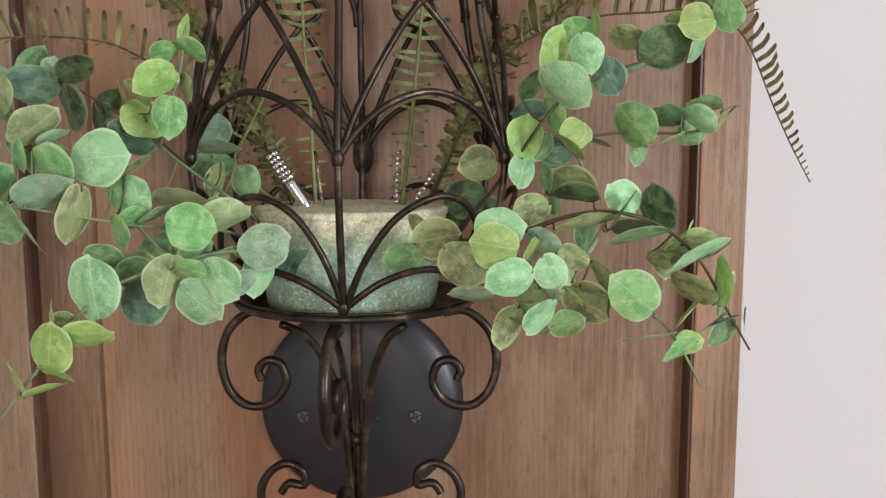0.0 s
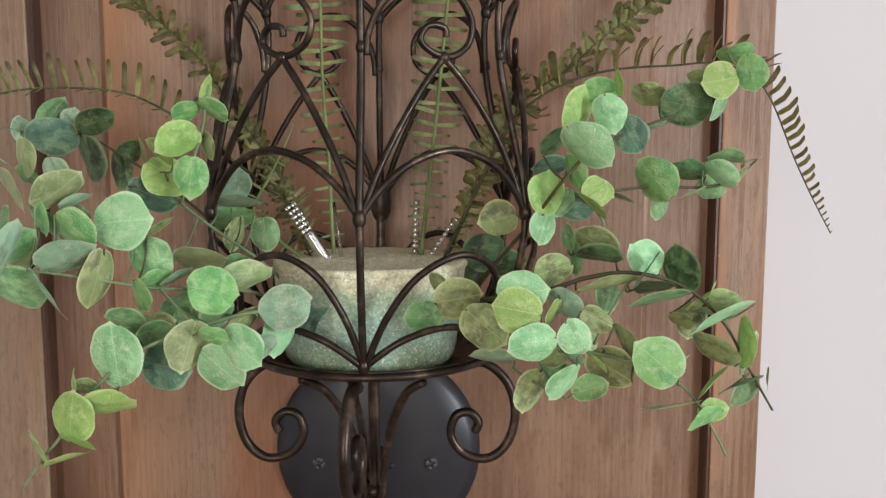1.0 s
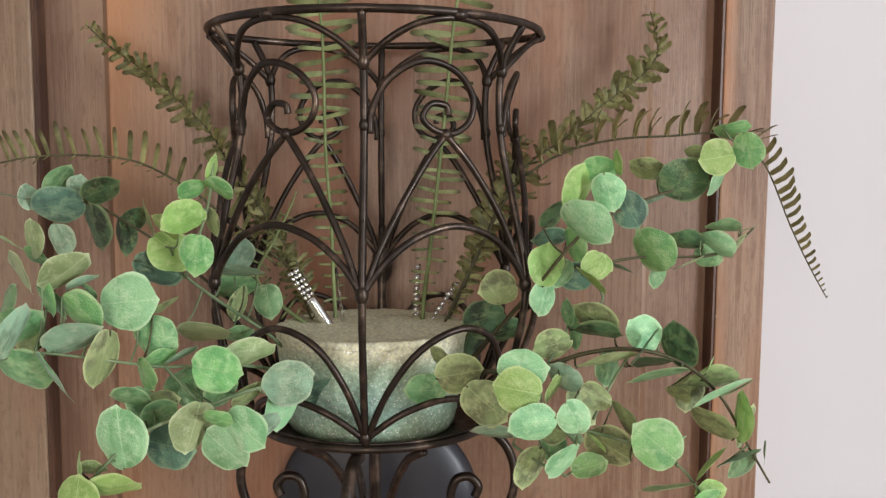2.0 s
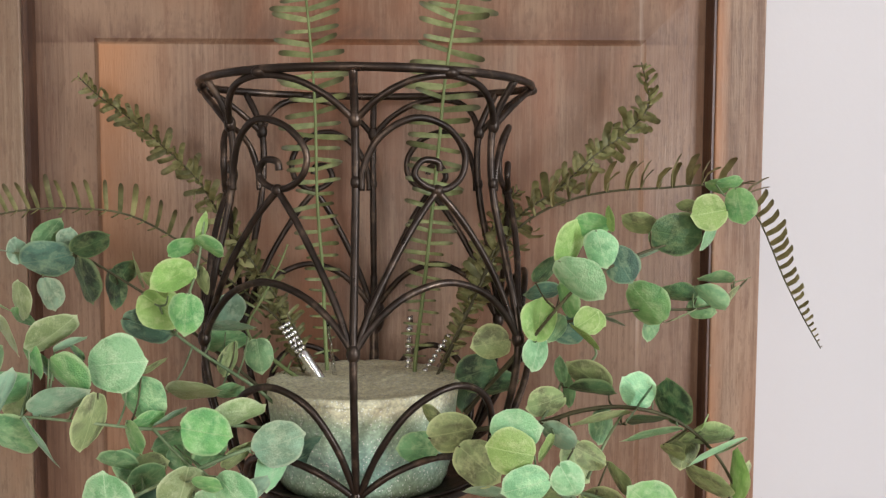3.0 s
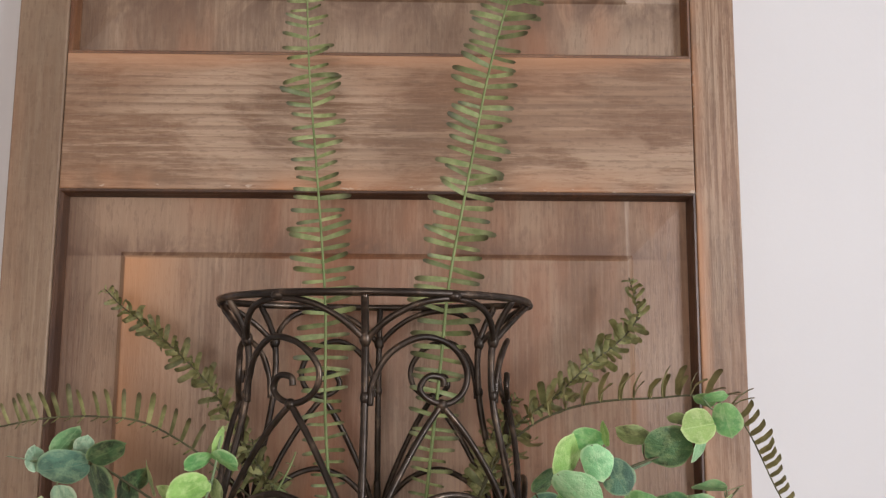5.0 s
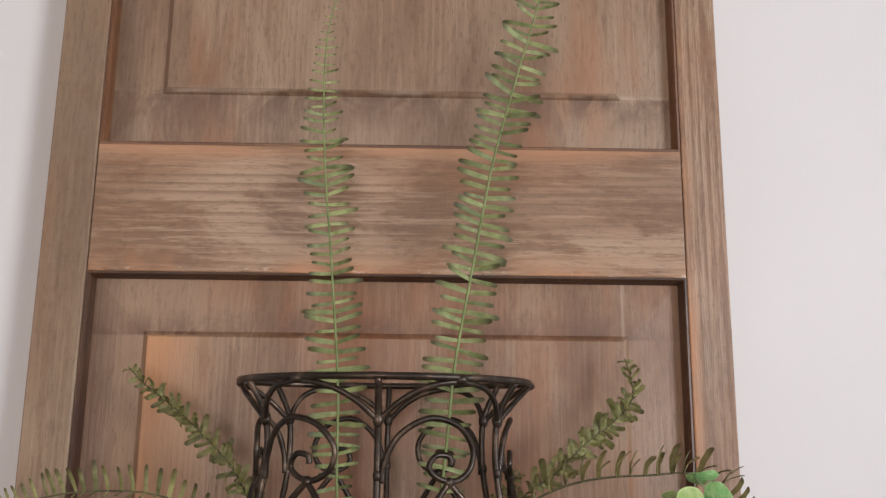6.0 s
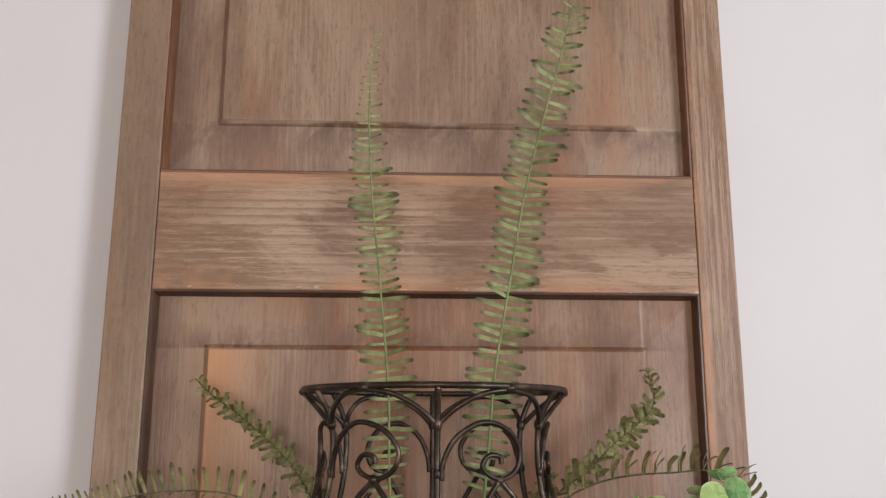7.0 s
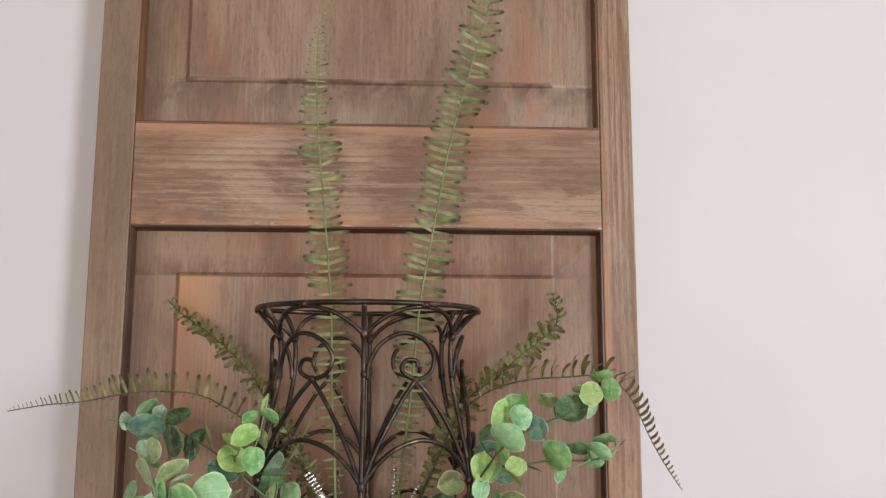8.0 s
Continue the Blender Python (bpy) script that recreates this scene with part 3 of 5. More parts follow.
def iron_sconce():
    s = thing("wall_sconce", (CX, 0.61, 1.30), "dark bronze wrought iron wall sconce with a scrollwork cage", "sconce")
    part("rim", tube([on_cage(d, 1.669) for d in range(0, 360, 6)], 0.0022, 8, True, None, 0.1), iron_mat, s)
    for d in range(0, 360, 60):
        part("upright", tube(spline([on_cage(d, z) for z in (1.669, 1.645, 1.61, 1.57, 1.53, 1.49, 1.452)], 5), 0.0020, 8, False, None, 0.12), iron_mat, s)
        for z, r in ((1.645, 0.0034), (1.531, 0.0036), (1.455, 0.0034), (1.614, 0.0027)):
            part("knot", blob(on_cage(d, z), 0.92 * r, (1.05, 1.0, 1.5)), iron_mat, s)
        # arch under the rim
        part("arch", tube(spline([on_cage(d + a, z) for a, z in ((0, 1.644), (8, 1.655), (18, 1.6635), (30, 1.6665), (42, 1.6635), (52, 1.655), (60, 1.644))], 5), 0.0018, 8, False, None, 0.1), iron_mat, s)
        # spiral scroll
        part("scroll", tube(spline([on_cage(d + a, z) for a, z in ((2, 1.610), (3, 1.622), (9, 1.637), (21, 1.646), (34, 1.642), (42, 1.630), (41, 1.618), (34, 1.611), (26, 1.612), (21, 1.618), (24, 1.625), (30, 1.6245), (31, 1.620))], 6), 0.0018, 8, False, None, 0.1), iron_mat, s)
        # pointed arch
        for side in (1, -1):
            a0 = 0 if side > 0 else 60
            part("pointed_arch", tube(spline([on_cage(d + a0 + side * a, z) for a, z in ((0.5, 1.531), (5, 1.552), (12, 1.574), (21, 1.595), (30, 1.610))], 5), 0.0018, 8, False, None, 0.1), iron_mat, s)
        part("knot", blob(on_cage(d + 30, 1.610), 0.0032), iron_mat, s)
        part("arch", tube(spline([on_cage(d + a, z) for a, z in ((0, 1.531), (6, 1.545), (16, 1.558), (30, 1.564), (44, 1.558), (54, 1.545), (60, 1.531))], 5), 0.0019, 8, False, None, 0.1), iron_mat, s)
        # lower petals
        part("arch", tube(spline([on_cage(d + a, z) for a, z in ((1, 1.455), (8, 1.480), (18, 1.502), (32, 1.512), (45, 1.504), (54, 1.482), (60, 1.455))], 5), 0.0019, 8, False, None, 0.1), iron_mat, s)
        part("arch", tube(spline([on_cage(d + a, z) for a, z in ((1, 1.455), (14, 1.468), (30, 1.474), (46, 1.468), (59, 1.455))], 5), 0.0019, 8, False, None, 0.1), iron_mat, s)
        part("collar", blob(on_cage(d + 30, 1.6678), 0.0028, (1.6, 1.3, 1.1)), iron_mat, s)
    # thickened spine at the back, where the bars meet
    part("spine", tube(spline([on_cage(180, z) + Vector((0, -0.001, 0)) for z in (1.452, 1.48, 1.51, 1.531, 1.556)], 5), 0.0036, 10, False, 0.0022, 0.1), iron_mat, s)
    part("knot", blob(on_cage(180, 1.531), 0.0062, (1.1, 0.8, 2.2)), iron_mat, s)
    # dish
    part("dish", lathe(((0.001, -0.0070), (0.048, -0.0068), (0.061, -0.0045), (0.0668, 0.0005), (0.0675, 0.0020), (0.066, 0.0022), (0.058, -0.0020), (0.046, -0.0038), (0.001, -0.0042)), (CX, 0.5495, 1.4495), squash=0.94), iron_mat, s)
    part("dish_ring", tube([Vector((CX + 0.0675 * math.sin(radians(d)), 0.5495 - 0.0635 * math.cos(radians(d)), 1.4485)) for d in range(0, 360, 6)], 0.0022, 8, True), iron_mat, s)
    # scrolls below the dish: (distance from the axis, height)
    upper = ((0.050, 1.440), (0.063, 1.441), (0.076, 1.430), (0.081, 1.412), (0.077, 1.394), (0.066, 1.384), (0.052, 1.386), (0.0435, 1.397), (0.046, 1.409), (0.054, 1.4115), (0.0595, 1.406), (0.0575, 1.3995))
    lower = ((0.048, 1.330), (0.043, 1.336), (0.034, 1.335), (0.035, 1.344), (0.045, 1.3485), (0.056, 1.341), (0.060, 1.327), (0.052, 1.309), (0.030, 1.292), (0.008, 1.272), (0.003, 1.262))
    strap = ((0.052, 1.441), (0.034, 1.430), (0.018, 1.405), (0.010, 1.375), (0.006, 1.340), (0.005, 1.30), (0.004, 1.262))
    for deg, thick in ((90, 1.0), (270, 1.0), (-7, 1.25)):
        w = Vector((math.sin(radians(deg)), -math.cos(radians(deg)), 0))
        for rows, r in ((upper, 0.0027 * thick), (lower, 0.0026 * thick)):
            part("scroll", tube(spline([Vector((CX + 0.0015, 0.548, 0)) + w * a + Vector((0, 0, z)) for a, z in rows], 6), r, 10, False, None, 0.08), iron_mat, s)
    for deg in (35, 215, -45):
        w = Vector((math.sin(radians(deg)), -math.cos(radians(deg)), 0))
        part("strap", tube(spline([Vector((CX, 0.548, 0)) + w * a + Vector((0, 0, z)) for a, z in strap], 6), 0.0024, 8, False, None, 0.08), iron_mat, s)
    part("stem", tube(spline([(CX, 0.548, 1.44), (CX, 0.548, 1.39), (CX + 0.001, 0.548, 1.33), (CX, 0.548, 1.255)], 6), 0.0034, 10), iron_mat, s)
    part("knot", blob((CX, 0.548, 1.364), 0.006, (1, 1, 0.8)), iron_mat, s)
    part("arm", tube(spline([(CX, 0.549, 1.372), (CX - 0.001, 0.575, 1.366), (CX - 0.002, 0.612, 1.364)], 6), 0.0045, 10), iron_mat, s)
    plate = part("back_plate", lathe(((0.0688, 0.0), (0.0688, 0.002), (0.0675, 0.0045), (0.061, 0.0085), (0.046, 0.0115), (0.020, 0.0130), (0.001, 0.0132)), (-0.0528, FACE + 0.0038, 1.363), "y", 64), plate_mat, s, "round matt black domed back plate")
    for x in (-0.092, -0.017):
        part("screw", screw_head(x, FACE - 0.0075, 1.3565), screw_mat, plate, "grey cross-head screw")
    part("rivet", lathe(((0.0022, 0.0), (0.0020, 0.0008), (0.001, 0.0012)), (-0.043, FACE - 0.0088, 1.355), "y", 14), plate_mat, plate)
    return s


iron_sconce()


# ---- the candle and the picks stuck in it ----
def rough_turned(profile, sides, amount, lift):
    """A turned shape on the dish, with a grainy surface."""
    bm = bmesh.new()
    rows = []
    for r, h in profile:
        row = []
        for k in range(sides):
            a = 2 * math.pi * k / sides
            p = Vector((r * math.cos(a), r * math.sin(a), h))
            n = noise.noise(p * 160) + 0.7 * noise.noise(p * 420) + 0.5 * noise.noise(p * 900)
            rr = 1.035 * r + amount * n
            row.append(bm.verts.new((CX - 0.0015 + rr * math.cos(a), 0.5455 + rr * math.sin(a), 1.4450 + h + lift * n)))
        rows.append(row)
    for a, c in zip(rows, rows[1:]):
        for k in range(sides):
            bm.faces.new((a[k], a[(k + 1) % sides], c[(k + 1) % sides], c[k]))
    bm.faces.new(rows[0])
    bm.faces.new(rows[-1])
    bmesh.ops.recalc_face_normals(bm, faces=bm.faces[:])
    return bm


def glitter_candle():
    c = thing("candle", (CX, 0.5455, 1.4465), "sage green glitter-coated candle with a rough cream top", "candle")
    part("body", rough_turned([(0.0445, 0.0), (0.0465, 0.004), (0.0478, 0.012), (0.0490, 0.022), (0.0503, 0.034), (0.0514, 0.044), (0.0522, 0.0520), (0.0524, 0.0548), (0.040, 0.0552)], 180, 0.0009, 0.0), glitter_mat, c)
    part("crust", rough_turned([(0.045, 0.0525), (0.0519, 0.0530), (0.0526, 0.0542), (0.0528, 0.0558), (0.0524, 0.0572), (0.0511, 0.0580)] + [(0.049 - 0.0022 * k, 0.0577 - 0.0011 * min(1.0, k / 4)) for k in range(22)], 180, 0.0013, 0.0007), glitter_mat, c, "rough cream glitter crust")
    return c


def pick(a, b, beads, clear, sleeve=False):
    a, b = Vector(a), Vector(b)
    d = (b - a)
    a = a - d * 0.35
    p = thing("decorative_pick", a, "clear acrylic pick" + (" with silver beads" if beads else "") + " stuck in the candle", "floral pick", "picks in the candle")
    d = (b - a)
    if clear:
        part("rod", tube([a + d * t for t in (0, 0.25, 0.5, 0.75, 1.0)], 0.0014, 8, False, 0.0008), clear_mat, p)
    side = Vector((-0.0012 if clear else 0.0, -0.0008, 0))
    if sleeve:
        part("sleeve", tube([a + d * t for t in (0.1, 0.3, 0.55, 0.6)], 0.0034, 14), silver_mat, p, "mirror-bright silver sleeve")
    if sleeve:
        # rings of small mirrors above the sleeve
        u = d.orthogonal().normalized()
        w = d.normalized().cross(u)
        for row in range(6):
            for k in range(6):
                q = 2 * math.pi * (k + 0.5 * row) / 6
                part("bead", blob(a + d * (0.64 + 0.065 * row) + 0.0026 * (math.cos(q) * u + math.sin(q) * w), 0.0014), silver_mat, p)
        return
    n = int(d.length / 0.0032)
    for k in range(n if beads else 0):
        c = a + d * ((k + 0.5) / n) + side
        r = 0.0016 if (k * 5) % 3 else 0.0021
        part("bead", blob(c, r, (1.15, 1.15, 0.9)), silver_mat, p)


glitter_candle()
pick((-0.078, 0.555, 1.502), (-0.098, 0.555, 1.533), True, True, True)
pick((-0.069, 0.560, 1.503), (-0.073, 0.560, 1.534), False, True)
pick((-0.025, 0.578, 1.505), (-0.024, 0.580, 1.534), True, True)
pick((-0.014, 0.570, 1.505), (-0.001, 0.575, 1.524), True, False)
pick((-0.006, 0.578, 1.505), (0.005, 0.585, 1.521), False, True)


# ---- the eucalyptus sprigs ----
def leaf_mesh(kind, tone):
    """A round leaf of size 1 with a small pointed tip at +x, cupped, with a crease along the midrib and an uneven rim."""
    bm = bmesh.new()
    rnd = random.Random(kind * 7 + 1)
    cup, roll, wave = 0.07 + 0.08 * rnd.random(), 0.08 * (rnd.random() - 0.5), 0.018 + 0.018 * rnd.random()
    blunt, lop = 0.03 * (rnd.random() - 0.5), 0.04 * (rnd.random() - 0.5)
    sides, rings = 36, (0.3, 0.58, 0.82, 1.0)
    rows = []
    for f in rings:
        row = []
        for k in range(sides):
            a = 2 * math.pi * k / sides
            r = 0.478 + 0.016 * math.sin(3 * a + kind) + 0.010 * math.sin(5 * a + 2 * kind) + 0.005 * math.sin(11 * a + kind) + blunt * math.cos(2 * a) + lop * math.sin(a)
            if f == 1.0 and k in (0, 1, sides - 1):
                r += 0.052 if k == 0 else 0.006
            if k == sides // 2:
                r -= 0.02
            x, y = f * r * math.cos(a), f * r * math.sin(a)
            z = -cup * f * f * (0.35 + 0.65 * math.sin(a) ** 2) + 0.06 * abs(y) + roll * x + wave * f * f * (math.sin(2 * a + kind) + 0.4 * math.sin(5 * a + 3 * kind))
            row.append(bm.verts.new((x, y, z)))
        rows.append(row)
    mid = bm.verts.new((0, 0, 0))
    for k in range(sides):
        bm.faces.new((mid, rows[0][k], rows[0][(k + 1) % sides]))
        for a, c in zip(rows, rows[1:]):
            bm.faces.new((a[k], c[k], c[(k + 1) % sides], a[(k + 1) % sides]))
    me = bpy.data.meshes.new("leaf")
    bm.to_mesh(me)
    bm.free()
    me.shade_smooth()
    me.materials.append(LEAF_TONES[tone])
    return me


LEAVES = {(k, t): leaf_mesh(k, t) for k in range(5) for t in LEAF_TONES}


def eucalyptus_sprig(label, base):
    return thing("eucalyptus_sprig", base, label, "artificial plant", "eucalyptus sprigs in the sconce")


def stem(sprig, *points, mat=stem_green, radius=0.0011):
    """A bending stem of a sprig; returns its path."""
    path = spline(points, 7)
    part("stem", tube(path, radius, 6, False, 0.0006), mat, sprig)
    return path


def leaf(sprig, paths, tone, x, y, z, length, width, tip, lean=1):
    """One leaf by its tone, the place of its middle, the length and width in millimetres that it shows from the front, and the way its tip points there in degrees (0: +x, 90: up).
    A leaf that shows narrow is turned about its midrib, its face up (lean 1) or down (-1)."""
    rnd = random.Random(int(1e6 * (abs(x) + 3 * y + 7 * z)))
    a = radians(tip)
    way, face = Vector((math.cos(a), 0, math.sin(a))), Vector((0, -1, 0))
    m = Matrix((way, face.cross(way), face)).transposed().to_4x4()
    shown = width / length
    true = min(1.0, max(shown, 0.86 if shown > 0.35 else 0.62))
    turn = math.acos(min(1.0, shown / true)) if shown < true else radians(rnd.uniform(-14, 14))
    across = m.col[1].xyz
    side = 1 if across.z * lean < 0 else -1
    m = Matrix.Translation((x, y, z)) @ m @ Matrix.Rotation(side * -min(turn, 1.42), 4, "X") @ Matrix.Rotation(radians(rnd.uniform(-14, 14)), 4, "Y")
    foot = m @ Vector((-0.00050 * length, 0, 0))
    near = min(paths, key=lambda p: (p - foot).length)
    if 0.003 < (near - foot).length < 0.032:
        part("petiole", tube(spline([near, (near + foot) / 2 + Vector((0, 0.003, -0.002)), foot], 4), 0.0006, 5, False, 0.0004), stem_brown if tone in "tdo" else stem_green, sprig)
    ob = new("leaf", LEAVES[rnd.randrange(5), tone])
    ob.parent = sprig
    ob.matrix_parent_inverse = sprig.matrix_world.inverted()
    k = 0.00108 * length
    ob.matrix_basis = m @ Matrix.Diagonal((k, k * true, k * true, 1))


def upper_left_sprig():
    s = eucalyptus_sprig("bright green artificial eucalyptus sprig reaching out of the iron cage", (-0.088, 0.530, 1.480))
    paths = stem(s, (-0.088, 0.530, 1.480), (-0.103, 0.515, 1.502), (-0.129, 0.500, 1.525), (-0.142, 0.488, 1.540), (-0.145, 0.480, 1.553))
    paths += stem(s, (-0.140, 0.488, 1.537), (-0.130, 0.474, 1.556), (-0.124, 0.474, 1.575), (-0.121, 0.474, 1.595), radius=0.0008)
    leaf(s, paths, "l", -0.1341, 0.468, 1.5686, 21.4, 15.0, 205)
    leaf(s, paths, "f", -0.1281, 0.466, 1.5514, 19.8, 17.7, 262)
    leaf(s, paths, "l", -0.1452, 0.484, 1.5516, 25.7, 16.8, 320, -1)
    leaf(s, paths, "l", -0.1469, 0.480, 1.5630, 16.6, 9.9, 150)
    leaf(s, paths, "f", -0.1318, 0.474, 1.5821, 14.6, 7.6, 215)
    leaf(s, paths, "f", -0.1187, 0.472, 1.5824, 15.6, 9.2, 315)
    leaf(s, paths, "l", -0.1216, 0.474, 1.5919, 14.0, 3.2, 88)
    leaf(s, paths, "o", -0.1241, 0.480, 1.5662, 13.8, 8.8, 300)
    leaf(s, paths, "t", -0.1536, 0.486, 1.5417, 24.2, 19.7, 335)
    leaf(s, paths, "b", -0.1230, 0.530, 1.5437, 20.5, 16.1, 80)
    leaf(s, paths, "b", -0.1197, 0.522, 1.5354, 22.0, 8.0, 355)
    leaf(s, paths, "g", -0.1256, 0.534, 1.5260, 23.3, 15.1, 190)
    leaf(s, paths, "g", -0.1090, 0.540, 1.5172, 19.1, 16.6, 280)
    leaf(s, paths, "o", -0.1208, 0.520, 1.5190, 19.2, 6.8, 245)
    leaf(s, paths, "p", -0.1296, 0.482, 1.5096, 26.2, 13.1, 5)
    leaf(s, paths, "g", -0.1166, 0.500, 1.5052, 16.0, 9.5, 20)


upper_left_sprig()


def dark_left_sprig():
    s = eucalyptus_sprig("dark teal artificial eucalyptus sprig close to the wooden door", (-0.088, 0.540, 1.477))
    paths = stem(s, (-0.088, 0.540, 1.477), (-0.107, 0.535, 1.499), (-0.139, 0.540, 1.524), (-0.166, 0.545, 1.545), (-0.188, 0.547, 1.559), (-0.214, 0.547, 1.574), (-0.234, 0.545, 1.578), mat=stem_brown)
    leaf(s, paths, "t", -0.2279, 0.542, 1.5703, 29.5, 20.5, 190)
    leaf(s, paths, "d", -0.2024, 0.540, 1.5793, 21.6, 12.7, 20)
    leaf(s, paths, "d", -0.2101, 0.547, 1.5590, 27.9, 18.8, 285)
    leaf(s, paths, "g", -0.2311, 0.552, 1.5843, 20.2, 9.1, 50)
    leaf(s, paths, "b", -0.2213, 0.554, 1.5812, 13.7, 9.8, 70)
    leaf(s, paths, "b", -0.2455, 0.545, 1.5753, 14.8, 7.1, 90)
    leaf(s, paths, "b", -0.2313, 0.550, 1.5505, 19.6, 16.3, 285)
    leaf(s, paths, "d", -0.1955, 0.556, 1.5530, 22.5, 16.5, 260, -1)
    leaf(s, paths, "d", -0.1885, 0.552, 1.5621, 17.0, 11.1, 60)
    leaf(s, paths, "o", -0.1798, 0.548, 1.5636, 20.8, 5.8, 100)
    leaf(s, paths, "b", -0.2540, 0.542, 1.5756, 14.1, 1.6, 180)


dark_left_sprig()


def far_left_sprig():
    s = eucalyptus_sprig("grey-green artificial eucalyptus sprig reaching sideways out of the sconce", (-0.085, 0.530, 1.471))
    paths = stem(s, (-0.085, 0.530, 1.471), (-0.094, 0.500, 1.485), (-0.104, 0.470, 1.496), (-0.126, 0.452, 1.500), (-0.139, 0.446, 1.501), (-0.152, 0.440, 1.504), (-0.178, 0.430, 1.510), (-0.200, 0.425, 1.513))
    paths += stem(s, (-0.138, 0.446, 1.501), (-0.125, 0.448, 1.486), (-0.114, 0.450, 1.477), radius=0.0008)
    leaf(s, paths, "p", -0.1936, 0.440, 1.5605, 17.3, 12.2, 100)
    leaf(s, paths, "p", -0.1977, 0.434, 1.5462, 20.6, 11.1, 290)
    leaf(s, paths, "f", -0.1951, 0.445, 1.5522, 12.9, 8.3, 350)
    leaf(s, paths, "p", -0.1785, 0.436, 1.5457, 23.7, 11.1, 25)
    leaf(s, paths, "f", -0.1880, 0.438, 1.5342, 17.3, 11.2, 280)
    leaf(s, paths, "g", -0.1867, 0.445, 1.5302, 14.0, 9.3, 290)
    leaf(s, paths, "f", -0.1712, 0.434, 1.5276, 23.2, 17.7, 320)
    leaf(s, paths, "m", -0.1525, 0.440, 1.5323, 26.6, 25.6, 5)
    leaf(s, paths, "g", -0.1436, 0.450, 1.5138, 22.7, 20.6, 315)
    leaf(s, paths, "b", -0.1729, 0.428, 1.5174, 24.9, 13.5, 15)
    leaf(s, paths, "g", -0.1927, 0.424, 1.5044, 25.8, 19.3, 350)
    leaf(s, paths, "b", -0.1774, 0.418, 1.5028, 25.4, 5.9, 297)
    leaf(s, paths, "b", -0.1924, 0.416, 1.5220, 25.1, 4.8, 57)
    leaf(s, paths, "g", -0.1978, 0.432, 1.5227, 21.6, 15.1, 30)
    leaf(s, paths, "o", -0.1616, 0.434, 1.5074, 26.9, 9.1, 255)
    leaf(s, paths, "b", -0.1722, 0.440, 1.5407, 15.8, 3.1, 35)
    leaf(s, paths, "o", -0.1382, 0.450, 1.5290, 14.2, 2.6, 25)
    leaf(s, paths, "g", -0.1729, 0.448, 1.5354, 8.9, 5.7, 120)
    leaf(s, paths, "f", -0.1127, 0.440, 1.5011, 22.7, 21.7, 350)
    leaf(s, paths, "p", -0.1020, 0.460, 1.5028, 24.9, 14.1, 20)
    leaf(s, paths, "f", -0.1444, 0.438, 1.4995, 15.9, 10.8, 300)
    leaf(s, paths, "f", -0.1405, 0.446, 1.5039, 16.2, 8.4, 20)
    leaf(s, paths, "b", -0.1308, 0.448, 1.5055, 16.8, 3.2, 30)
    leaf(s, paths, "p", -0.2046, 0.440, 1.5589, 14.2, 2.0, 140)
    leaf(s, paths, "g", -0.2116, 0.450, 1.5310, 15.8, 9.5, 60, -1)
    leaf(s, paths, "o", -0.1969, 0.440, 1.5168, 18.0, 12.9, 200, -1)


far_left_sprig()


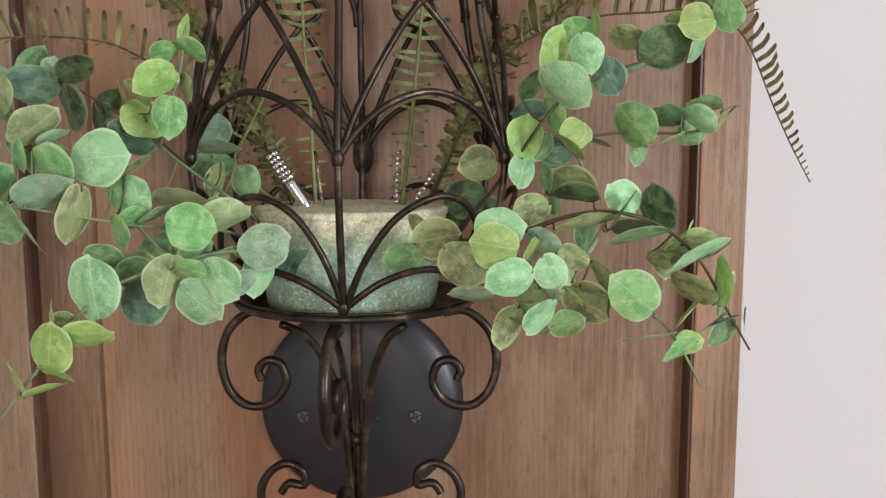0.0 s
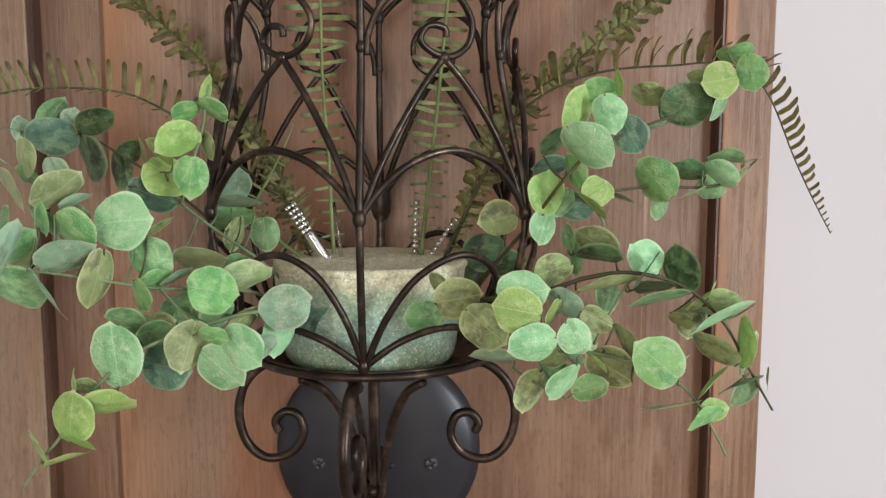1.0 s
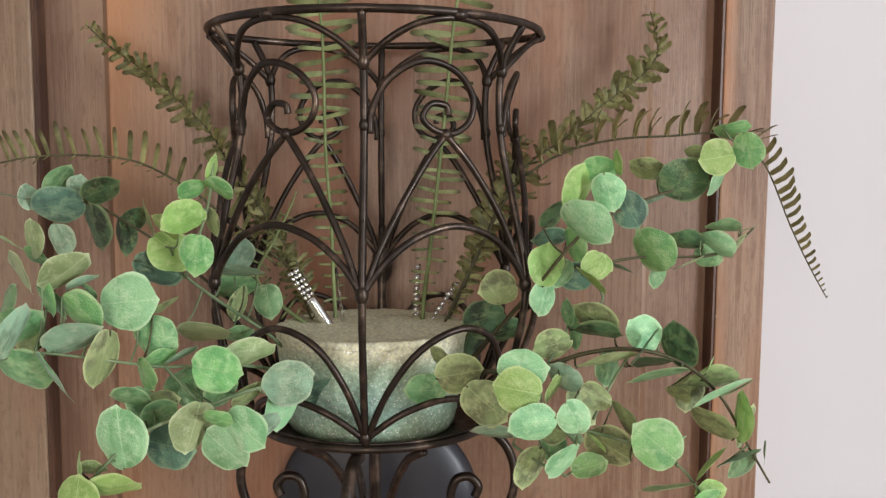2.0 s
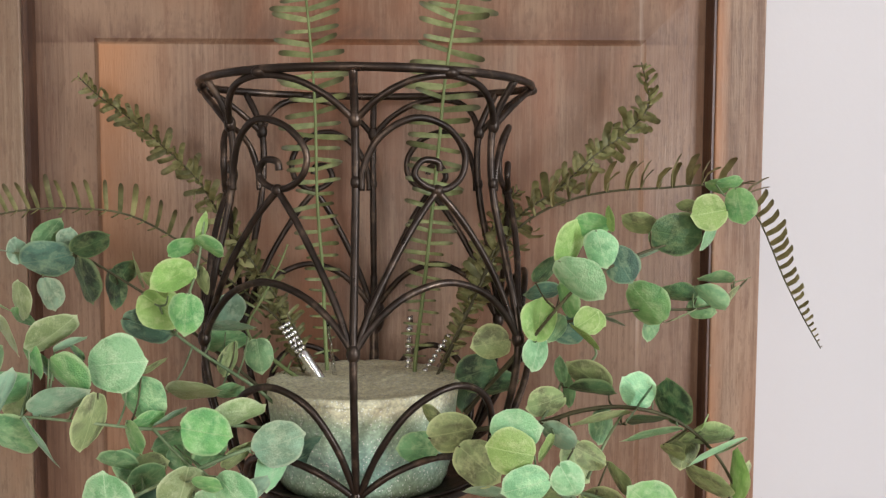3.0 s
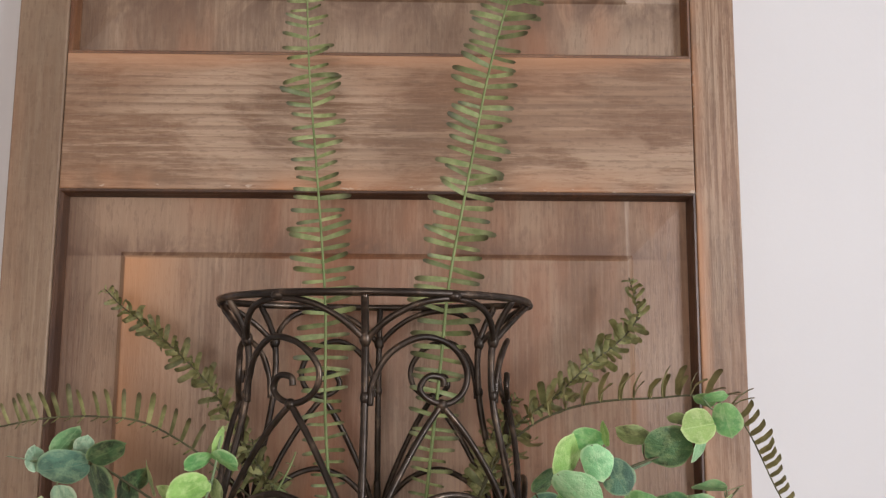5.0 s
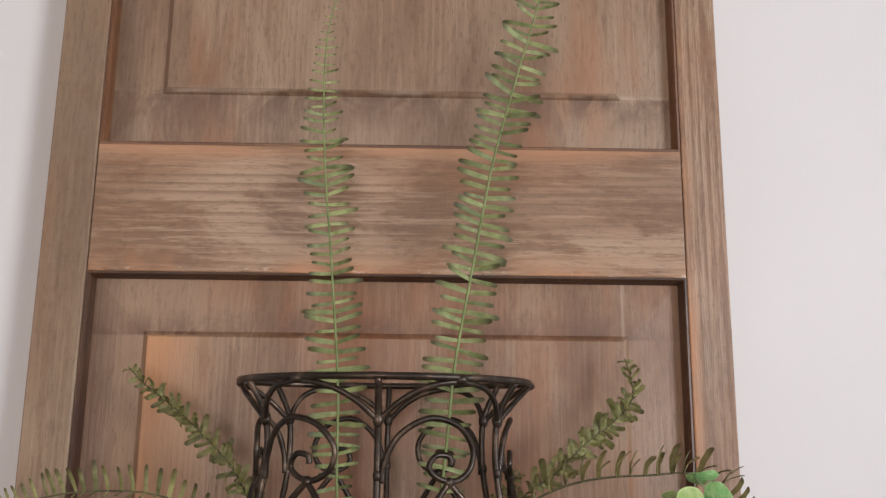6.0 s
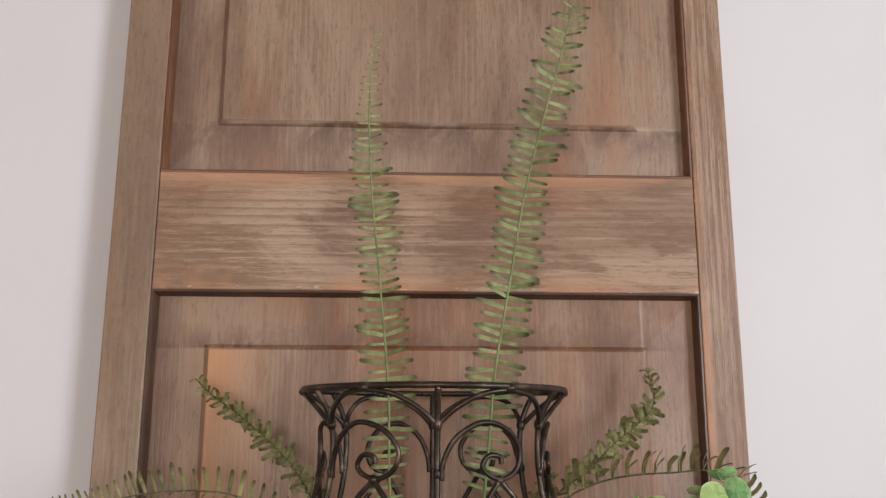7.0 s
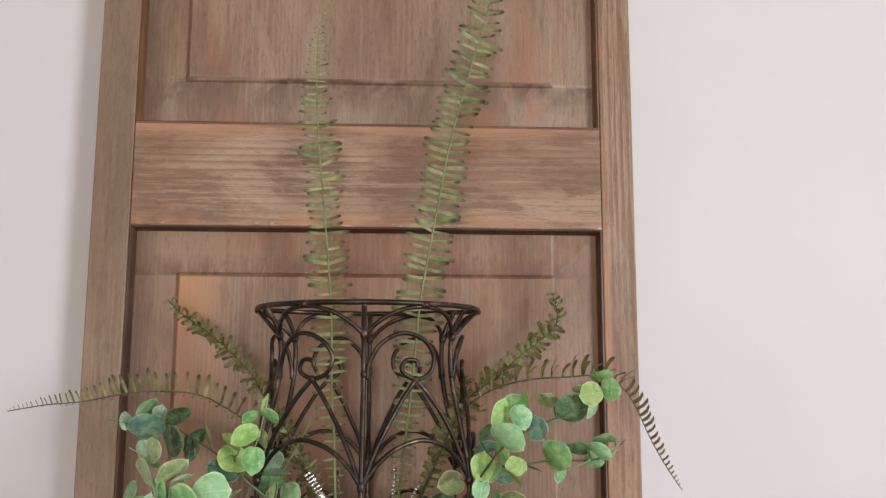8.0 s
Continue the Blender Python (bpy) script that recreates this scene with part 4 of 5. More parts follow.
def lower_left_sprig():
    s = eucalyptus_sprig("long mint and lime artificial eucalyptus sprig drooping from the sconce", (-0.083, 0.530, 1.467))
    paths = stem(s, (-0.083, 0.530, 1.467), (-0.092, 0.495, 1.480), (-0.100, 0.455, 1.488), (-0.119, 0.430, 1.485), (-0.141, 0.420, 1.477), (-0.158, 0.412, 1.461), (-0.168, 0.406, 1.445), (-0.174, 0.402, 1.437), (-0.182, 0.400, 1.425))
    paths += stem(s, (-0.119, 0.430, 1.485), (-0.110, 0.440, 1.478), (-0.097, 0.460, 1.472), radius=0.0008)
    leaf(s, paths, "g", -0.1340, 0.458, 1.4917, 17.9, 11.4, 200, -1)
    leaf(s, paths, "g", -0.1120, 0.448, 1.4881, 17.4, 11.6, 60)
    leaf(s, paths, "o", -0.1040, 0.466, 1.4822, 18.2, 8.3, 35)
    leaf(s, paths, "g", -0.1520, 0.440, 1.4869, 17.6, 11.9, 170)
    leaf(s, paths, "o", -0.1404, 0.444, 1.4833, 17.8, 13.6, 20, -1)
    leaf(s, paths, "g", -0.1278, 0.452, 1.4855, 13.4, 9.1, 290, -1)
    leaf(s, paths, "m", -0.1472, 0.414, 1.4770, 27.4, 23.1, 95)
    leaf(s, paths, "t", -0.1315, 0.430, 1.4688, 22.1, 21.6, 350)
    leaf(s, paths, "g", -0.1383, 0.438, 1.4806, 16.9, 13.3, 30)
    leaf(s, paths, "p", -0.1186, 0.424, 1.4794, 24.2, 14.3, 255)
    leaf(s, paths, "m", -0.1051, 0.424, 1.4696, 22.8, 19.3, 320)
    leaf(s, paths, "m", -0.0954, 0.420, 1.4798, 22.0, 18.5, 320)
    leaf(s, paths, "f", -0.1059, 0.416, 1.4853, 13.0, 9.2, 330)
    leaf(s, paths, "b", -0.0909, 0.440, 1.4752, 16.5, 10.3, 50)
    leaf(s, paths, "b", -0.0839, 0.462, 1.4894, 24.9, 21.6, 20)
    leaf(s, paths, "m", -0.0876, 0.470, 1.4747, 22.2, 13.3, 255)
    leaf(s, paths, "t", -0.0735, 0.500, 1.4737, 23.7, 16.0, 30)
    leaf(s, paths, "l", -0.1628, 0.404, 1.4532, 21.7, 19.3, 80)
    leaf(s, paths, "l", -0.1482, 0.408, 1.4568, 21.9, 13.3, 20)
    leaf(s, paths, "l", -0.1633, 0.408, 1.4667, 12.8, 5.7, 92)
    leaf(s, paths, "o", -0.1604, 0.416, 1.4626, 12.1, 8.2, 20)
    leaf(s, paths, "l", -0.1759, 0.400, 1.4415, 15.0, 7.0, 100)
    leaf(s, paths, "l", -0.1638, 0.400, 1.4367, 18.7, 3.3, 17)
    leaf(s, paths, "l", -0.1601, 0.402, 1.4436, 15.0, 1.6, 340)
    leaf(s, paths, "g", -0.1486, 0.445, 1.4850, 15.6, 10.4, 130, -1)


lower_left_sprig()


def upper_right_sprig():
    s = eucalyptus_sprig("bright green artificial eucalyptus sprig rising past the door edge", (0.007, 0.535, 1.486))
    paths = stem(s, (0.007, 0.535, 1.486), (0.023, 0.530, 1.505), (0.039, 0.515, 1.527), (0.053, 0.500, 1.549), (0.067, 0.497, 1.564), (0.093, 0.505, 1.576), (0.119, 0.510, 1.585), (0.138, 0.508, 1.597), (0.149, 0.505, 1.609), mat=stem_brown)
    paths += stem(s, (0.067, 0.497, 1.564), (0.074, 0.490, 1.581), (0.077, 0.487, 1.600), radius=0.0008)
    leaf(s, paths, "f", 0.0686, 0.486, 1.5927, 18.0, 12.4, 0)
    leaf(s, paths, "l", 0.0596, 0.488, 1.5834, 24.9, 16.4, 265)
    leaf(s, paths, "m", 0.0720, 0.480, 1.5818, 19.5, 16.1, 285)
    leaf(s, paths, "m", 0.0618, 0.482, 1.5664, 28.0, 18.5, 315)
    leaf(s, paths, "t", 0.0865, 0.500, 1.5723, 20.4, 16.9, 300)
    leaf(s, paths, "d", 0.0496, 0.512, 1.5685, 18.6, 10.8, 60)
    leaf(s, paths, "l", 0.0757, 0.480, 1.5964, 12.7, 2.8, 95)
    leaf(s, paths, "o", 0.0990, 0.515, 1.5926, 19.8, 10.8, 155)
    leaf(s, paths, "d", 0.1162, 0.506, 1.5873, 27.7, 22.4, 350)
    leaf(s, paths, "b", 0.1030, 0.512, 1.5766, 13.8, 3.6, 30)
    leaf(s, paths, "l", 0.1308, 0.498, 1.5993, 18.5, 18.5, 190)
    leaf(s, paths, "f", 0.1452, 0.496, 1.6030, 18.4, 13.2, 285)
    leaf(s, paths, "m", 0.1336, 0.505, 1.5868, 17.0, 8.8, 230)
    leaf(s, paths, "o", 0.1236, 0.512, 1.6019, 11.3, 6.5, 170)
    leaf(s, paths, "f", 0.1423, 0.504, 1.6143, 13.4, 6.4, 15)
    leaf(s, paths, "l", 0.0457, 0.510, 1.5419, 22.8, 19.2, 80)
    leaf(s, paths, "t", 0.0490, 0.522, 1.5550, 19.1, 11.1, 175)
    leaf(s, paths, "m", 0.0447, 0.512, 1.5247, 20.0, 14.5, 250)
    leaf(s, paths, "f", 0.1380, 0.510, 1.6124, 11.8, 6.5, 160)


upper_right_sprig()


def middle_right_sprig():
    s = eucalyptus_sprig("short green and olive artificial eucalyptus sprig beside the cage", (0.007, 0.540, 1.482))
    paths = stem(s, (0.007, 0.540, 1.482), (0.025, 0.537, 1.506), (0.048, 0.530, 1.532), (0.068, 0.520, 1.541), (0.081, 0.525, 1.542), (0.104, 0.535, 1.544), (0.141, 0.542, 1.544), (0.159, 0.550, 1.550), (0.171, 0.555, 1.559), mat=stem_brown)
    paths += stem(s, (0.070, 0.515, 1.536), (0.076, 0.510, 1.524), (0.067, 0.510, 1.516), radius=0.0008)
    leaf(s, paths, "f", 0.1074, 0.530, 1.5483, 26.9, 19.4, 140)
    leaf(s, paths, "d", 0.1269, 0.540, 1.5519, 22.3, 10.9, 165)
    leaf(s, paths, "g", 0.1427, 0.548, 1.5430, 16.2, 13.6, 350)
    leaf(s, paths, "g", 0.1521, 0.550, 1.5592, 20.2, 7.8, 175)
    leaf(s, paths, "m", 0.1435, 0.536, 1.5509, 22.2, 10.1, 310)
    leaf(s, paths, "o", 0.1629, 0.552, 1.5503, 13.1, 5.9, 250)
    leaf(s, paths, "p", 0.1679, 0.555, 1.5584, 11.8, 1.6, 20)
    leaf(s, paths, "g", 0.1137, 0.542, 1.5323, 14.2, 10.9, 250)
    leaf(s, paths, "p", 0.1289, 0.540, 1.5391, 20.5, 3.2, 215)
    leaf(s, paths, "l", 0.0681, 0.494, 1.5443, 14.5, 13.3, 30)
    leaf(s, paths, "l", 0.0722, 0.502, 1.5427, 14.2, 13.6, 340, -1)
    leaf(s, paths, "f", 0.0584, 0.502, 1.5530, 18.8, 8.2, 120)
    leaf(s, paths, "l", 0.0656, 0.490, 1.5363, 19.0, 2.9, 310)
    leaf(s, paths, "t", 0.0635, 0.525, 1.5338, 19.9, 16.2, 0)
    leaf(s, paths, "g", 0.0556, 0.518, 1.5363, 15.9, 12.9, 250)
    leaf(s, paths, "b", 0.0879, 0.530, 1.5385, 14.4, 2.5, 350)
    leaf(s, paths, "o", 0.0213, 0.525, 1.5270, 20.6, 19.9, 195)
    # the next two leaves take the dark tone to stand for shade
    leaf(s, paths, "d", 0.0141, 0.540, 1.5073, 24.5, 21.3, 200)
    leaf(s, paths, "d", 0.0275, 0.545, 1.4987, 20.9, 15.0, 10)
    leaf(s, paths, "d", 0.0092, 0.552, 1.4927, 19.9, 14.6, 250)


middle_right_sprig()


def long_right_sprig():
    s = eucalyptus_sprig("long olive artificial eucalyptus sprig bending down at its end", (-0.002, 0.510, 1.482))
    paths = stem(s, (-0.002, 0.510, 1.482), (0.015, 0.490, 1.489), (0.043, 0.480, 1.495), (0.062, 0.476, 1.502), (0.084, 0.472, 1.505), (0.109, 0.474, 1.498), (0.130, 0.478, 1.480), (0.144, 0.481, 1.457), (0.159, 0.484, 1.433), mat=stem_brown, radius=0.0014)
    paths += stem(s, (0.043, 0.480, 1.495), (0.053, 0.485, 1.511), (0.054, 0.485, 1.521), radius=0.0008)
    paths += stem(s, (0.065, 0.470, 1.470), (0.076, 0.474, 1.490), (0.084, 0.472, 1.504), radius=0.0008)
    leaf(s, paths, "o", 0.0671, 0.480, 1.5180, 23.2, 14.7, 150)
    leaf(s, paths, "d", 0.0668, 0.474, 1.5124, 22.9, 10.0, 0)
    leaf(s, paths, "o", 0.0459, 0.480, 1.5053, 19.3, 15.9, 200)
    leaf(s, paths, "o", 0.0708, 0.470, 1.4988, 28.8, 7.8, 5)
    leaf(s, paths, "m", 0.0916, 0.480, 1.5113, 19.2, 17.5, 140)
    leaf(s, paths, "d", 0.0897, 0.470, 1.5060, 21.6, 3.9, 50)
    leaf(s, paths, "d", 0.1071, 0.474, 1.5062, 24.0, 13.4, 105)
    leaf(s, paths, "g", 0.0961, 0.464, 1.4935, 27.9, 8.2, 195)
    leaf(s, paths, "d", 0.0956, 0.478, 1.4965, 20.9, 8.5, 10)
    leaf(s, paths, "g", 0.0748, 0.484, 1.4931, 18.9, 13.8, 250)
    leaf(s, paths, "b", 0.0514, 0.478, 1.4884, 18.7, 13.0, 140)
    leaf(s, paths, "o", 0.0635, 0.486, 1.4741, 23.2, 14.5, 300, -1)
    leaf(s, paths, "l", 0.0456, 0.470, 1.4851, 15.6, 7.2, 260)
    leaf(s, paths, "m", 0.1278, 0.468, 1.4838, 31.6, 11.6, 212)
    leaf(s, paths, "o", 0.1277, 0.482, 1.4863, 26.3, 15.4, 190)
    leaf(s, paths, "o", 0.1171, 0.486, 1.4794, 19.1, 16.8, 260)
    leaf(s, paths, "o", 0.1260, 0.476, 1.4657, 25.5, 11.3, 145)
    leaf(s, paths, "o", 0.1480, 0.488, 1.4607, 22.2, 12.8, 70)
    leaf(s, paths, "l", 0.1400, 0.476, 1.4696, 25.5, 4.0, 97)
    leaf(s, paths, "g", 0.1458, 0.486, 1.4410, 18.1, 13.4, 230)
    leaf(s, paths, "b", 0.1402, 0.478, 1.4477, 22.3, 3.4, 28)
    leaf(s, paths, "b", 0.1557, 0.483, 1.4486, 13.3, 2.3, 80)
    leaf(s, paths, "l", 0.1237, 0.475, 1.4964, 9.5, 2.5, 80)
    leaf(s, paths, "g", 0.0524, 0.480, 1.5216, 13.0, 5.1, 100)
    leaf(s, paths, "g", 0.0569, 0.486, 1.5107, 17.2, 5.2, 280)
    leaf(s, paths, "o", 0.1105, 0.484, 1.4787, 13.2, 7.5, 320)


long_right_sprig()


def lower_right_sprig():
    s = eucalyptus_sprig("drooping green artificial eucalyptus sprig in front of the candle", (-0.002, 0.500, 1.479))
    paths = stem(s, (-0.002, 0.500, 1.479), (0.015, 0.475, 1.480), (0.033, 0.458, 1.479), (0.048, 0.447, 1.474), (0.070, 0.437, 1.471), (0.094, 0.430, 1.463), (0.105, 0.424, 1.451), (0.115, 0.420, 1.432))
    paths += stem(s, (0.025, 0.460, 1.460), (0.035, 0.450, 1.456), (0.042, 0.447, 1.453), radius=0.0008)
    paths += stem(s, (0.033, 0.452, 1.474), (0.039, 0.448, 1.462), (0.048, 0.446, 1.450), radius=0.0008)
    leaf(s, paths, "m", 0.0277, 0.452, 1.4981, 22.9, 22.3, 10)
    leaf(s, paths, "l", 0.0253, 0.442, 1.4920, 21.8, 20.8, 170)
    leaf(s, paths, "m", 0.0322, 0.438, 1.4772, 21.2, 18.1, 200)
    leaf(s, paths, "m", 0.0507, 0.438, 1.4805, 17.0, 14.9, 300)
    leaf(s, paths, "b", 0.0156, 0.462, 1.4644, 20.9, 10.4, 185)
    leaf(s, paths, "o", 0.0111, 0.458, 1.4816, 23.8, 21.1, 320)
    leaf(s, paths, "o", -0.0014, 0.472, 1.4920, 22.9, 21.2, 10)
    leaf(s, paths, "g", -0.0176, 0.487, 1.4795, 20.3, 17.4, 180)
    leaf(s, paths, "o", -0.0113, 0.485, 1.4967, 13.2, 8.6, 130)
    leaf(s, paths, "m", 0.0465, 0.440, 1.4594, 20.3, 13.0, 245)
    leaf(s, paths, "o", 0.0335, 0.452, 1.4517, 21.0, 15.1, 250)
    leaf(s, paths, "f", 0.0593, 0.446, 1.4544, 16.4, 13.8, 20)
    leaf(s, paths, "g", 0.0446, 0.460, 1.4595, 15.3, 13.7, 280)
    leaf(s, paths, "b", 0.0513, 0.446, 1.4690, 10.6, 6.3, 300)
    leaf(s, paths, "o", 0.0684, 0.444, 1.4648, 23.6, 18.9, 150)
    leaf(s, paths, "f", 0.0861, 0.427, 1.4719, 23.1, 22.1, 140)
    leaf(s, paths, "o", 0.0758, 0.452, 1.4759, 18.2, 6.4, 300)
    leaf(s, paths, "p", 0.0922, 0.425, 1.4524, 25.6, 4.3, 187)
    leaf(s, paths, "l", 0.1094, 0.425, 1.4631, 19.0, 2.8, 57)
    leaf(s, paths, "f", 0.1053, 0.418, 1.4486, 16.8, 10.4, 200)
    leaf(s, paths, "l", 0.1102, 0.426, 1.4501, 13.6, 11.6, 10)
    leaf(s, paths, "g", 0.0995, 0.440, 1.4676, 10.4, 4.7, 60)
    leaf(s, paths, "l", 0.0606, 0.436, 1.4695, 12.3, 1.5, 315)
    leaf(s, paths, "o", 0.0439, 0.456, 1.4677, 13.5, 8.1, 200, -1)
    leaf(s, paths, "o", 0.0645, 0.460, 1.4848, 16.3, 10.9, 330, -1)


lower_right_sprig()


# ---- the fern fronds ----
def leaflet_mesh(curl, plump, mat):
    """A narrow leaflet of length 1 along +x, with a rounded end."""
    bm = bmesh.new()
    rows = []
    for t, w in ((0.0, 0.04), (0.08, 0.075), (0.45, 0.085), (0.84, 0.085), (0.96, 0.06), (1.0, 0.02)):
        a = curl * t
        x, z = (math.sin(a) / curl, (1 - math.cos(a)) / curl) if curl else (t, 0.0)
        w *= plump
        rows.append([bm.verts.new((x, k * w, z + 0.35 * w * (abs(k) - 1) * -1)) for k in (-1, 0, 1)])
    for a, c in zip(rows, rows[1:]):
        for k in range(2):
            bm.faces.new((a[k], c[k], c[k + 1], a[k + 1]))
    me = bpy.data.meshes.new("leaflet")
    bm.to_mesh(me)
    bm.free()
    me.shade_smooth()
    me.materials.append(mat)
    return me


fern_brown = fern_mat("fern_brown", (0.17, 0.155, 0.06), (0.30, 0.265, 0.12), (0.08, 0.055, 0.024))
LEAFLETS = {
    "hook": [leaflet_mesh(c, 1.5, fern_brown) for c in (0.9, 1.3, 1.7, 1.1, 1.4, 1.6)],
    "flat": [leaflet_mesh(c, 0.95, fern_green) for c in (0.25, 0.5, -0.3)],
    "comb": [leaflet_mesh(c, 0.95, fern_olive) for c in (0.15, 0.35, -0.2)],
    "fluff": [leaflet_mesh(c, 1.6, fern_olive) for c in (0.8, 1.6, -1.1)],
}
FROND_LABELS = {
    "flat": "tall green artificial fern frond standing in the sconce",
    "comb": "olive artificial fern frond with upright leaflets, spreading sideways",
    "hook": "brownish artificial fern frond with hooked leaflets, arching down past the door",
    "fluff": "short olive artificial fern frond with small crowded leaflets",
}


def fern_frond(points, length, kind):
    rnd = random.Random(int(1000 * abs(points[0][0])) + int(length))
    f = thing("fern_frond", points[0], FROND_LABELS[kind], "artificial fern", "fern fronds in the sconce")
    path = spline(points, 40)
    part("stem", tube(path[::8] + [path[-1]], 0.0014 if kind == "flat" else 0.0009, 6, False, 0.0004), fern_stalk if kind == "flat" else stem_brown, f)
    total = sum((b - a).length for a, b in zip(path, path[1:]))
    gap = {"flat": 0.0070, "comb": 0.0084, "hook": 0.0078, "fluff": 0.0030}[kind] * (0.7 if length < 9 else 1.0)
    run, due, n = 0.0, 0.012, 0
    for a, b in zip(path, path[1:]):
        d = b - a
        run += d.length
        if run < due:
            continue
        t = run / total
        due += gap * (0.85 + 0.3 * rnd.random()) * ({"comb": 1.45 - 1.1 * t, "hook": 1.9 - 1.35 * t if t < 0.7 else 0.72}[kind] if kind in ("comb", "hook") else 1.0)
        n += 1
        grow = min(1.0, (0.5 if kind == "fluff" else 0.12) + (1 - t) * {"flat": 2.6, "comb": 2.6, "hook": 4.2, "fluff": 3.0}[kind]) * min(1.0, 0.35 + 2.4 * t) * (0.8 + 0.4 * rnd.random() if kind == "fluff" else 1.0)
        d.normalize()
        out = Vector((0, -1, 0))
        across = d.cross(out).normalized()
        for side in (1, -1):
            if kind == "flat":
                way = across * side + d * (0.02 + 0.12 * t + 0.42 * (rnd.random() - 0.5)) + out * (0.15 + 0.7 * (rnd.random() - 0.5))
                face = out + across * 0.3 * (rnd.random() - 0.5)
                size = length * (0.72 + 0.42 * rnd.random())
            elif kind in ("comb", "hook"):
                up = across if across.z > 0 or across.x > 0.6 else -across
                if kind == "hook":
                    if side < 0 and t > 0.7:
                        continue
                    way = up + out * (0.15 if side > 0 else 0.5) + d * (0.3 * rnd.random() - 0.25)
                    face = d * 0.8 + out * (0.45 if rnd.random() < 0.7 else -0.45) if t < 0.7 else out * (0.8 + 0.3 * rnd.random()) - d
                    size = length * (0.9 + 0.3 * rnd.random()) * (1.0 if side > 0 else 0.85)
                    if t > 0.7:
                        way = up + d * 0.1 + out * 0.3
                        size *= 0.82
                elif side > 0:
                    way = up + out * 0.12 + d * (0.05 + 0.2 * t + 0.1 * (rnd.random() - 0.5))
                    face = out + d * 0.6 * (rnd.random() - 0.4)
                    size = length * (0.85 + 0.3 * rnd.random())
                else:
                    way = -up * 0.5 + out + d * 0.2
                    face = up + out * 0.3
                    size = length * (0.35 + 0.15 * rnd.random())
            else:
                spin = rnd.uniform(-1.1, 1.1)
                way = across * side * math.cos(spin) + out * math.sin(spin) + d * (0.3 + 0.4 * rnd.random())
                face = out * math.cos(spin) + Vector((rnd.uniform(-0.5, 0.5), 0, rnd.uniform(-0.5, 0.7)))
                size = length * (0.72 + 0.55 * rnd.random())
            way.normalize()
            face = (face - way * face.dot(way)).normalized()
            if kind == "flat" and face.z < 0 and rnd.random() < 0.7:
                face = -face
            m = Matrix((way, face.cross(way), face)).transposed().to_4x4()
            m.translation = b
            k = 0.001 * size * grow
            ob = new("leaflet", LEAFLETS[kind][rnd.randrange(3) + (3 if kind == "hook" and t > 0.7 else 0)])
            ob.parent = f
            ob.matrix_parent_inverse = f.matrix_world.inverted()
            ob.matrix_basis = m @ Matrix.Diagonal((k, k, k, 1))


fern_frond(((-0.075, 0.574, 1.501), (-0.076, 0.575, 1.517), (-0.077, 0.577, 1.539), (-0.078, 0.578, 1.562), (-0.081, 0.578, 1.605), (-0.083, 0.582, 1.671), (-0.091, 0.588, 1.754), (-0.099, 0.594, 1.828), (-0.103, 0.600, 1.897), (-0.101, 0.604, 1.944), (-0.093, 0.608, 1.981)), 20, "flat")
fern_frond(((-0.022, 0.569, 1.499), (-0.021, 0.570, 1.515), (-0.017, 0.571, 1.548), (-0.013, 0.572, 1.586), (-0.008, 0.572, 1.635), (-0.003, 0.574, 1.685), (0.009, 0.578, 1.752), (0.023, 0.584, 1.827), (0.041, 0.590, 1.895), (0.058, 0.592, 1.955), (0.071, 0.596, 2.012), (0.081, 0.600, 2.073), (0.088, 0.604, 2.130)), 23, "flat")
